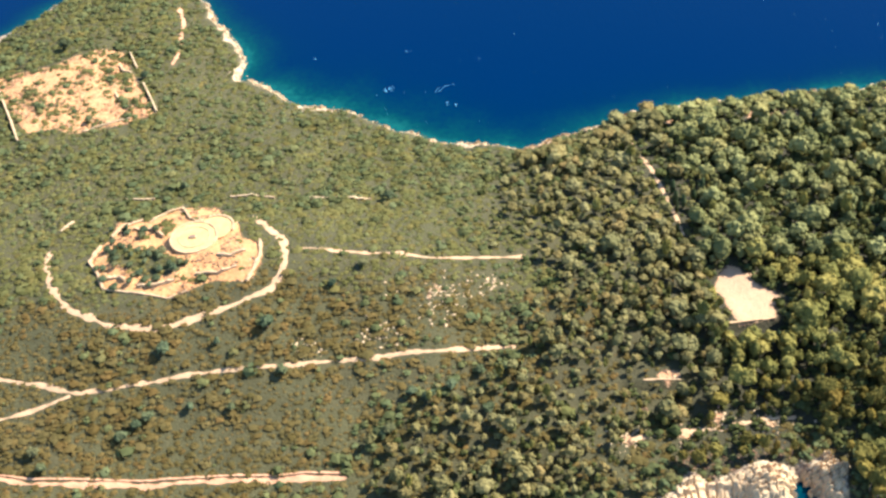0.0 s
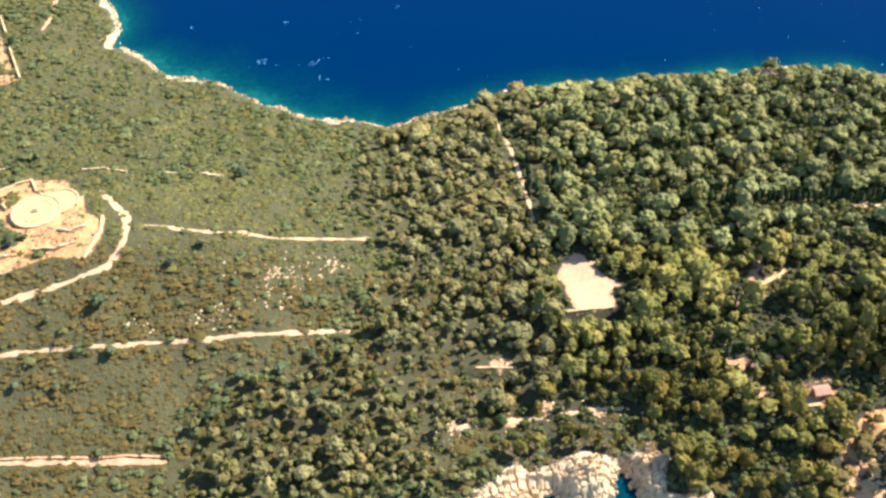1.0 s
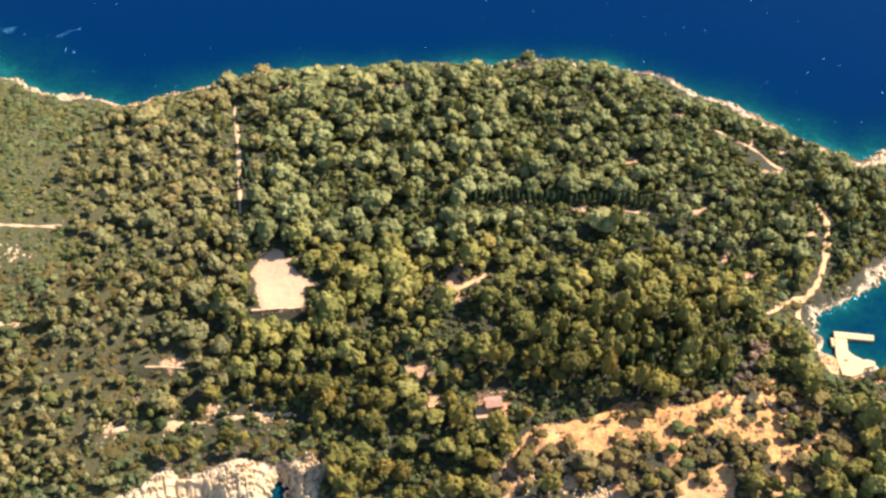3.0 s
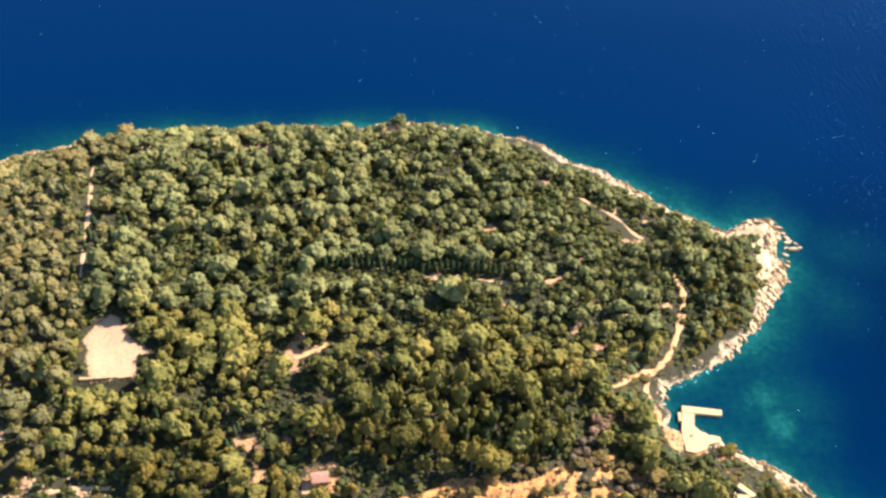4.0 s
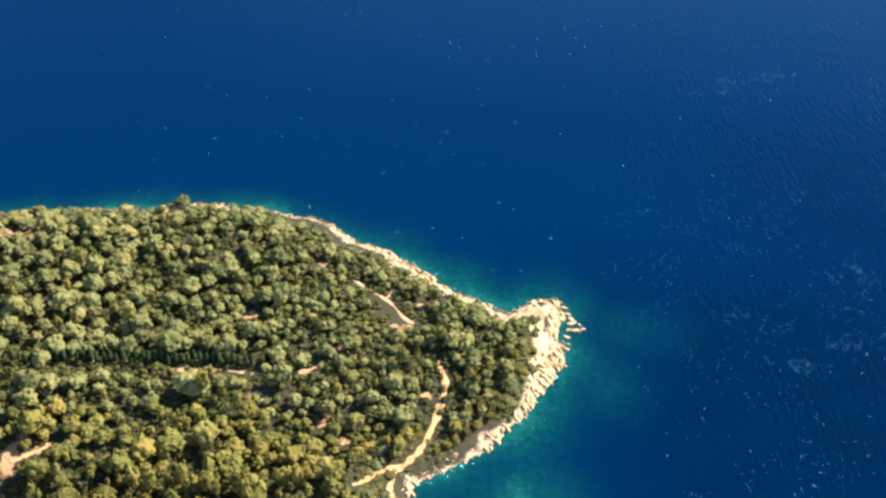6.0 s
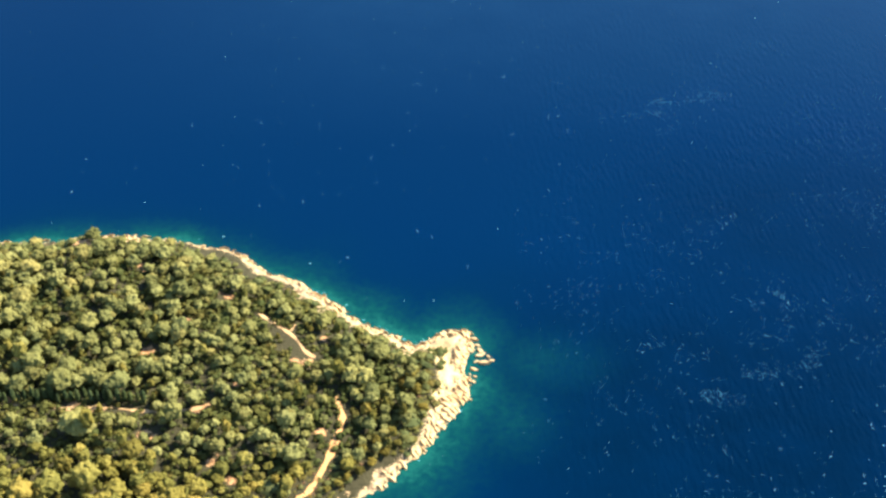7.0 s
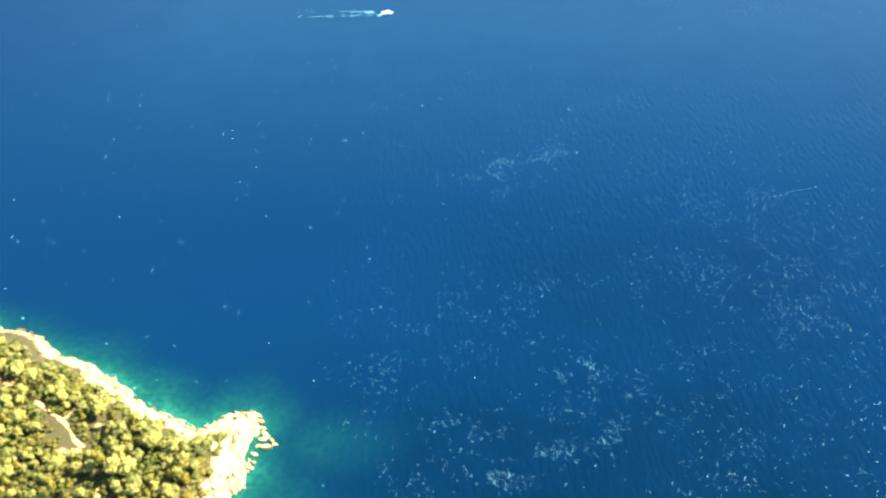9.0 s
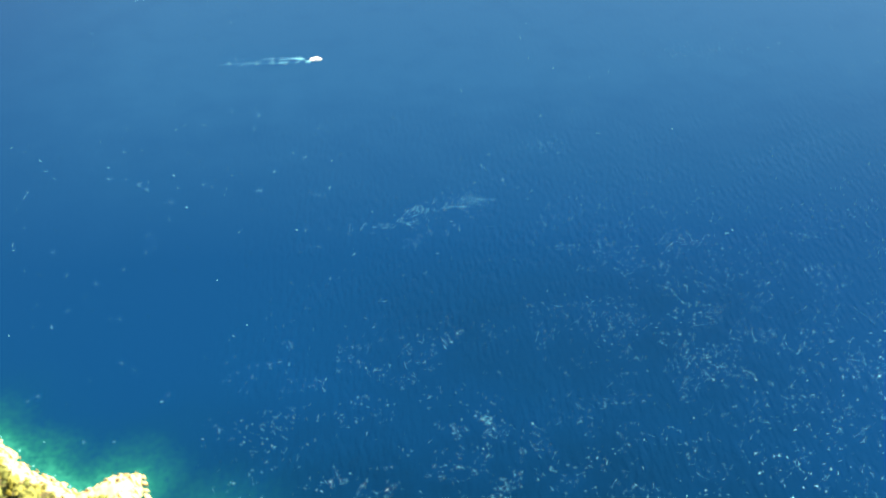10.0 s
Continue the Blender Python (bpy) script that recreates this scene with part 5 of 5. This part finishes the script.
stone_wall([(-70, 308), (-62.7, 307.2), (-54, 305)], 0.7, 0.9, "short stretch of dry-stone wall in scrub", 101)
stone_wall([(-43.5, 303.2), (-30, 301), (-19.9, 300.0)], 0.7, 0.9, "low dry-stone wall running through scrub", 104)
stone_wall([(88.8, 236.4), (96, 237.2), (103.6, 238.1)], 0.8, 0.4, "straight retaining wall along the clearing's lower edge", 107, M_MASONRY, 2.8)
stone_wall([(61, 217.4), (66, 217.5), (72, 217.4)], 0.6, 0.2, "ruined terrace wall of reddish stone in the wood", 158, M_MASONRY, 2.6)
stone_wall([(269.2, 203.6), (266.7, 196.7), (264.9, 189.7)], 0.45, 0.5, "pale plastered garden wall beside the shed", 110, M_CONCRETE)
stone_wall([(274.2, 201.6), (276.2, 200.0), (278.0, 198.2)], 0.4, 0.5, "low plastered wall between the two sheds", 161, M_CONCRETE)

bank = [(x, y + 1.4) for x, y in ROAD_LOWER]
tagged(stone_wall(bank, 0.7, 0.4, "reddish earth bank above the lower track", 140, M_SOIL), category="bank")

# the ruined fort
def disc_wall(r0, r1, z0, z1, a0=0.0, a1=2 * math.pi, sides=48, seed=0):
    """A round wall between two radii, whole or in part."""
    bm = bmesh.new()
    r = random.Random(seed)
    whole = a1 - a0 > 6.2
    n = sides if whole else sides + 1
    rings = []
    for k in range(n):
        a = a0 + (a1 - a0) * k / sides
        top = z1 + r.uniform(-0.12, 0.12)
        rings.append([bm.verts.new((math.cos(a) * q, math.sin(a) * q, z)) for q, z in ((r1, z0), (r1 * 0.985, top), (r0, top), (r0, z0))])
    for k in range(n if whole else n - 1):
        p, q = rings[k], rings[(k + 1) % n]
        for j in range(4):
            bm.faces.new((p[j], q[j], q[(j + 1) % 4], p[(j + 1) % 4]))
    if not whole:
        bm.faces.new(rings[0][::-1])
        bm.faces.new(rings[-1])
    return bm


def deck(radius, z, sides=48, sx=1.0):
    bm = bmesh.new()
    c = bm.verts.new((0, 0, z + 0.05))
    rim = [bm.verts.new((math.cos(2 * math.pi * k / sides) * radius * sx, math.sin(2 * math.pi * k / sides) * radius, z)) for k in range(sides)]
    for k in range(sides):
        bm.faces.new((c, rim[k], rim[(k + 1) % sides]))
    return bm


fort = new("fort")
fort.location = (-77.2, 279.6, float(ground_z(-77.2, 279.6)))
tagged(fort, "ruined round stone fort on a bare hilltop", "fort")
part("tower_wall", disc_wall(7.3, 8.0, -2.5, 1.5, seed=1), M_MASONRY, fort, "curved weathered masonry wall")
part("tower_deck", deck(7.35, 1.25), M_DECK, fort, "worn yellowish roof deck")
part("bastion_deck", deck(5.65, 0.95), M_DECK, fort, "worn yellowish bastion floor").location = (6.6, 4.6, 0)
part("inner_ring", disc_wall(5.0, 5.3, 1.15, 1.42, seed=2), M_MASONRY, fort)
hatch = part("hatch", worn(box(bmesh.new(), -1.4, 0.9, -0.8, 0.5, 1.1, 1.8)), M_MASONRY, fort, "low stone hatch on the deck")
part("cover", worn(box(bmesh.new(), -1.15, 0.65, -0.6, 0.3, 1.8, 1.9), 0.03), M_BARK, hatch, "dark hatch cover")
part("bastion_wall", disc_wall(5.6, 6.3, -2.5, 1.3, -0.3, 2.1, 30, 3), M_MASONRY, fort).location = (6.6, 4.6, 0)
stone_wall([(-95.5, 294.2), (-90.3, 299.4), (-85.5, 301.7), (-80.7, 292.2), (-77.0, 289.2)], 0.8, 0.9, "angled outer wall of the ruined fort", 120, M_MASONRY)
stone_wall([(-54.6, 275.1), (-53.6, 267.5), (-55.0, 260.2), (-56.7, 255.5)], 0.9, 0.8, "low outer wall of the fort's yard", 123, M_MASONRY)
stone_wall([(-75.7, 254.9), (-81.3, 252.8), (-88.2, 254.7), (-103.3, 259.1)], 0.7, 0.45, "retaining wall below the fort's yard", 126, M_MASONRY)
stone_wall([(-103.3, 259.1), (-107.0, 267.2), (-111.3, 273.7), (-109.4, 282.0)], 1.0, 0.9, "crumbled outer wall of the fort's yard", 129, M_MASONRY)
stone_wall([(-92, 258.5), (-86, 258), (-80, 259.5)], 0.9, 1.0, "broken terrace wall inside the fort's yard", 143, M_MASONRY)
stone_wall([(-68, 270), (-63, 268), (-58, 270)], 0.9, 0.8, "broken terrace wall inside the fort's yard", 146, M_MASONRY)
stone_wall([(-104, 263), (-99, 263.5), (-96, 261)], 0.9, 1.0, "broken terrace wall inside the fort's yard", 149, M_MASONRY)
stone_wall([(-107, 287), (-104, 293), (-98, 296)], 0.9, 1.0, "crumbled outer wall of the fort's yard", 152, M_MASONRY)
stone_wall([(-126.7, 294.2), (-123.2, 299.2)], 0.9, 0.8, "pale stones beside the ring track", 155)
stone_wall([(-74, 262), (-66, 261), (-60, 263)], 0.9, 0.9, "broken terrace wall inside the fort's yard", 132, M_MASONRY)
stone_wall([(-100, 290), (-92, 288), (-88, 283)], 0.9, 0.9, "broken inner wall beside the fort's tower", 135, M_MASONRY)

# the pier and quay
pier = new("pier")
tagged(pier, "L-shaped pale concrete pier in a small bay", "pier")


def slab(corners, z0, z1):
    bm = bmesh.new()
    low, top = ([bm.verts.new((x, y, z)) for x, y in corners] for z in (z0, z1))
    bm.faces.new(top)
    bm.faces.new(low[::-1])
    n = len(corners)
    for k in range(n):
        bm.faces.new((low[k], low[(k + 1) % n], top[(k + 1) % n], top[k]))
    return worn(bm, 0.08)


part("arm", slab([(261.6, 237.2), (273.4, 235.6), (272.9, 233.5), (265.0, 234.4), (261.3, 234.8)], -3, 1.0), M_CONCRETE, pier)
part("stem", slab([(261.2, 234.6), (264.9, 234.2), (263.9, 229.6), (266.2, 226.6), (266.0, 224.4), (259.6, 223.6), (260.0, 228.0)], -3, 1.06), M_CONCRETE, pier)
part("landing", slab([(260.0, 234.7), (261.0, 234.7), (260.6, 231.5), (259.7, 231.6)], -3, 0.9), M_CONCRETE, pier)
part("quay", slab([(259.7, 223.4), (266.0, 224.8), (268.2, 226.1), (270.7, 225.2), (270.2, 223.6), (266.8, 222.8), (265.4, 220.8), (262.4, 219.7), (259.7, 220.4)], -3, 1.5), M_CONCRETE, pier, "pale rubble-strewn quay")
for x, y in ((266, 235.6), (269.5, 235.1), (272.2, 234.7)):
    part("bollard", worn(box(bmesh.new(), x - 0.15, x + 0.15, y - 0.15, y + 0.15, 0.98, 1.4), 0.06), M_STONE, pier)


def gable_house(name, wide, deep, tall, rise, wall, roof, label, category):
    house = new(name)
    part("wall", box(bmesh.new(), -wide / 2, wide / 2, -deep / 2, deep / 2, -1.2, tall), wall, house)
    bm = bmesh.new()
    w, d = wide / 2 + 0.25, deep / 2 + 0.3
    for s in (-1, 1):
        a = [bm.verts.new((x, s * y, z)) for x, y, z in ((-w, d, tall - 0.1), (w, d, tall - 0.1), (w, 0, tall + rise), (-w, 0, tall + rise), (-w, d, tall + 0.05), (w, d, tall + 0.05), (w, 0, tall + rise + 0.15), (-w, 0, tall + rise + 0.15))]
        for f in ((4, 5, 6, 7), (0, 3, 2, 1), (0, 1, 5, 4), (1, 2, 6, 5), (3, 0, 4, 7)):
            bm.faces.new([a[k] for k in f])
    bmesh.ops.recalc_face_normals(bm, faces=bm.faces)
    part("roof", bm, roof, house)
    part("door", box(bmesh.new(), -0.45, 0.45, -deep / 2 - 0.04, -deep / 2 + 0.05, -0.1, 1.9), M_BARK, house, "dark wooden door")
    part("window", box(bmesh.new(), wide / 2 - 0.05, wide / 2 + 0.04, -0.4, 0.4, 0.9, 1.6), M_BARK, house, "small dark window")
    return tagged(house, label, category)


def settle_on(ob, x, y, turn, lift=0.0):
    ob.matrix_basis = Matrix.Translation((x, y, float(ground_z(x, y)) + lift)) @ Matrix.Rotation(radians(turn), 4, 'Z')
    return ob


settle_on(gable_house("hut", 4.2, 3.0, 2.2, 0.9, M_PALE, M_TILE, "small hut with a faded red tile roof among pines", "hut"), 157.0, 205.3, 8)
terrace = settle_on(tagged(new("terrace", mesh_of("terrace", slab([(-2.6, -1.8), (2.2, -2.1), (2.4, 1.2), (-2.2, 1.6)], -1.5, 0.25), M_PALE)), "pale paved terrace beside the hut", "terrace"), 154.6, 203.6, 8)


def flat_shed(name, wide, deep, tall, label):
    shed = new(name)
    part("wall", box(bmesh.new(), -wide / 2, wide / 2, -deep / 2, deep / 2, -1.5, tall), M_WHITE, shed)
    part("roof", worn(box(bmesh.new(), -wide / 2 - 0.25, wide / 2 + 0.25, -deep / 2 - 0.25, deep / 2 + 0.25, tall, tall + 0.2)), M_CONCRETE, shed, "flat sunlit concrete roof")
    part("door", box(bmesh.new(), -0.4, 0.4, -deep / 2 - 0.05, -deep / 2 + 0.05, 0.0, 1.7), M_BARK, shed, "dark door")
    return tagged(shed, label, "shed")


settle_on(flat_shed("shed", 3.6, 3.0, 1.2, "low white flat-roofed shed near the bay"), 270.9, 200.2, -6)
settle_on(flat_shed("shed", 4.9, 1.1, 1.8, "long narrow white-roofed shed near the bay"), 272.0, 203.2, -46)
settle_on(flat_shed("shed", 1.6, 1.3, 1.4, "tiny white-roofed shed above the shore"), 278.9, 196.0, 25)

# ---- on the water ----
def fleck_shape(rng, n=7):
    """A thin ragged scrap, for foam and for painted glints."""
    a = np.linspace(0, 2 * np.pi, n, endpoint=False)
    r = rng.uniform(0.5, 1.0, n)
    rim = np.stack([np.cos(a) * r, np.sin(a) * r * 0.4, np.zeros(n)], -1)
    v = np.concatenate([[[0, 0, 0.12]], rim])
    return v, np.array([(0, 1 + k, 1 + (k + 1) % n) for k in range(n)])


def foam_glitter_material():
    n = Nodes("sea_foam_and_glitter")
    return n.surface(n.ramp(n.noise(3.0, 3), (0.3, (0.18, 0.56, 0.72)), (0.7, (0.32, 0.76, 0.90))), 0.6)


M_FOAM_GLITTER = foam_glitter_material()
FLECKS = [fleck_shape(np.random.default_rng(700 + k)) for k in range(6)]
CRESTS = [fleck_shape(np.random.default_rng(720 + k), 4) for k in range(6)]


def on_sea(x, y):
    return signed_distance(x, y, COAST) < -4


wx, wy = rng.uniform(-120, 680, 60000), rng.uniform(180, 760, 60000)
# flecks crowd along this line to paint sun glitter, besides the real whitecaps
glitter_lane = wy - 225 - 0.4 * (wx - 379)
gather = 0.014 + 0.08 * np.clip(value_noise(wx, wy, 60, 91) + 0.3, 0, 1) ** 2 + 0.9 * np.clip((wx - 345) / 60, 0, 1) * np.exp(-(np.maximum(glitter_lane, 0) / 30) ** 2) + 0.28 * np.exp(-((wx - 530) / 45) ** 2 - ((wy - 350) / 50) ** 2) + 0.10 * np.exp(-((wx - 330) / 90) ** 2 - ((wy - 470) / 60) ** 2)
keep = on_sea(wx, wy) & (rng.uniform(0, 1, len(wx)) < gather * 0.55)
wx, wy = wx[keep], wy[keep]
ws = rng.uniform(0.10, 0.27, len(wx)) * np.where(rng.uniform(0, 1, len(wx)) < 0.05, 1.4, 1.0)


def lay_flecks(name, x, y, size, seed, label, material=None, slim=1.0, along=0.5, wander=0.6, shapes=FLECKS):
    r = np.random.default_rng(seed)
    vs, fs, n = [], [], 0
    for px, py, k in zip(x, y, size):
        v, f = shapes[r.integers(0, len(shapes))]
        a = along + r.uniform(-wander, wander)
        c, q = math.cos(a), math.sin(a)
        vs.append(np.stack([(v[:, 0] * c - v[:, 1] * slim * q) * k + px, (v[:, 0] * q + v[:, 1] * slim * c) * k + py, v[:, 2] * k + 0.03], -1))
        fs.append(f + n)
        n += len(v)
    me = mesh_from_arrays(name, np.concatenate(vs), np.concatenate(fs), material or M_FOAM_GLITTER)
    return tagged(new(name, me), label, "foam", kind="stuff")


# glints on ruffled water, painted as light blue flecks
def glint_material():
    n = Nodes("painted_glints")
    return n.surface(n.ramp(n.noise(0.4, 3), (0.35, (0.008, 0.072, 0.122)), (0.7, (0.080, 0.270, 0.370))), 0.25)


M_GLINT = glint_material()
qx, qy = [], []
for cx, cy, rx_, ry_, amount in SEA_CHOP:
    count = int(amount * (140 + rx_ * ry_ * 0.5))
    qx.append(rng.normal(cx, rx_ * 0.62, count))
    qy.append(rng.normal(cy, ry_ * 0.62, count))
for _ in range(3):
    field_x, field_y = rng.uniform(322, 640, 9000), rng.uniform(225, 480, 9000)
    band = value_noise(field_x * 0.8, (field_y - 0.25 * field_x) * 2.2, 34, 110) + 0.5 * value_noise(field_x, field_y * 1.8, 12, 111)
    chosen = rng.uniform(0, 1, 9000) < np.clip(0.22 + 0.6 * band, 0.03, 1) * np.clip((field_x - 318) / 30, 0, 1) * np.clip((490 - 0.5 * np.maximum(420 - field_x, 0) - field_y) / 70, 0, 1)
    qx.append(field_x[chosen])
    qy.append(field_y[chosen])
qx, qy = np.concatenate(qx), np.concatenate(qy)
keep = on_sea(qx, qy) & (value_noise(qx, qy, 7, 98) + 0.6 * value_noise(qx, qy, 2.5, 99) > -0.15)
lay_flecks("wavelets", qx[keep], qy[keep], rng.uniform(0.18, 0.50, int(keep.sum())), 100, "wind-ruffled wavelets with their glints painted as light blue flecks", M_GLINT, 0.66, 1.75, 0.25, CRESTS)
fx, fy = rng.uniform(225, 322, 9000), rng.uniform(240, 365, 9000)
keep = (np.abs(sample(grid_d, fx, fy) + 1.9) < 0.7) & (value_noise(fx, fy, 5, 88) > 0.25) & (rng.uniform(0, 1, 9000) < 0.5)
lay_flecks("shore_foam", fx[keep], fy[keep], rng.uniform(0.15, 0.5, int(keep.sum())), 89, "white wash of small waves breaking on the rocks")
for x, y, n in ((-18.8, 388.7, 9), (3.1, 385.4, 7), (7.5, 375.0, 5), (-49.1, 414.5, 3), (-12.3, 415.7, 3), (35.4, 424.2, 3), (8, 388, 4)):
    wx, wy, ws = np.append(wx, x + rng.normal(0, 1.3, n)), np.append(wy, y + rng.normal(0, 0.8, n)), np.append(ws, rng.uniform(0.2, 0.45, n))
lay_flecks("whitecaps", wx, wy, ws, 92, "small white flecks of breaking waves and painted sun glitter on the sea")
trail = rng.uniform(0, 1, 360) ** 1.7
tx_ = 349.5 - 46 * trail
side = np.where(rng.uniform(0, 1, 360) < 0.5, -1, 1)
ty_ = 596 + (tx_ - 351.5) * -0.055 + side * (1.2 + 1.8 * trail ** 0.5) + rng.normal(0, 0.4, 360)
keep = value_noise(tx_, side * 9.0, 2.6, 93) > 0.05
lay_flecks("boat_wake", tx_[keep], ty_[keep], rng.uniform(0.12, 0.42, 360)[keep] * (1 - 0.6 * trail[keep]), 94, "white foaming wake behind the motor boat")
line = np.linspace(0, 1, 12)
lay_flecks("foam_line", 494 + 28 * line, 425.5 + 7 * line + rng.normal(0, 0.4, 12), rng.uniform(0.12, 0.32, 12), 97, "broken line of white foam on the sea")


def hull(length, beam, high):
    """A planing hull with a pointed bow, open at the top."""
    bm = bmesh.new()
    rings = []
    for k in range(9):
        u = k / 8
        w = beam / 2 * (1 - max(0, (u - 0.45) / 0.55) ** 2.2)
        z = high * (0.85 + 0.3 * u * u)
        x = length * (u - 0.5)
        rings.append([bm.verts.new(p) for p in ((x, -w, z), (x, -w * 0.75, 0.1), (x, 0, -0.25 + 0.4 * u ** 4), (x, w * 0.75, 0.1), (x, w, z))])
    for p, q in zip(rings, rings[1:]):
        for j in range(4):
            bm.faces.new((p[j], q[j], q[j + 1], p[j + 1]))
        bm.faces.new((p[4], q[4], q[0], p[0]))
    bm.faces.new(rings[0])
    bmesh.ops.remove_doubles(bm, verts=bm.verts, dist=0.02)
    bmesh.ops.recalc_face_normals(bm, faces=bm.faces)
    return bm


boat = new("motor_boat")
part("hull", hull(8.0, 2.6, 1.0), M_WHITE, boat, "white planing hull")
cabin = part("cabin", worn(box(bmesh.new(), -1.0, 1.6, -0.85, 0.85, 0.95, 1.9), 0.15), M_WHITE, boat, "low white cabin")
part("windscreen", box(bmesh.new(), 1.58, 1.66, -0.7, 0.7, 1.35, 1.8), M_BARK, cabin, "dark windscreen")
part("engine", worn(box(bmesh.new(), -4.4, -3.8, -0.3, 0.3, 0.2, 1.35), 0.08), M_BARK, boat, "dark outboard engine")
part("mast", tapered(bmesh.new(), (0.2, 0, 1.85), (0.2, 0, 3.2), 0.05, 0.02), M_WHITE, boat)
boat.matrix_basis = Matrix.Translation((352.5, 596.0, 0.05)) @ Matrix.Rotation(radians(-3), 4, 'Z') @ Matrix.Scale(0.68, 4)
tagged(boat, "white motor boat speeding over open sea", "boat")
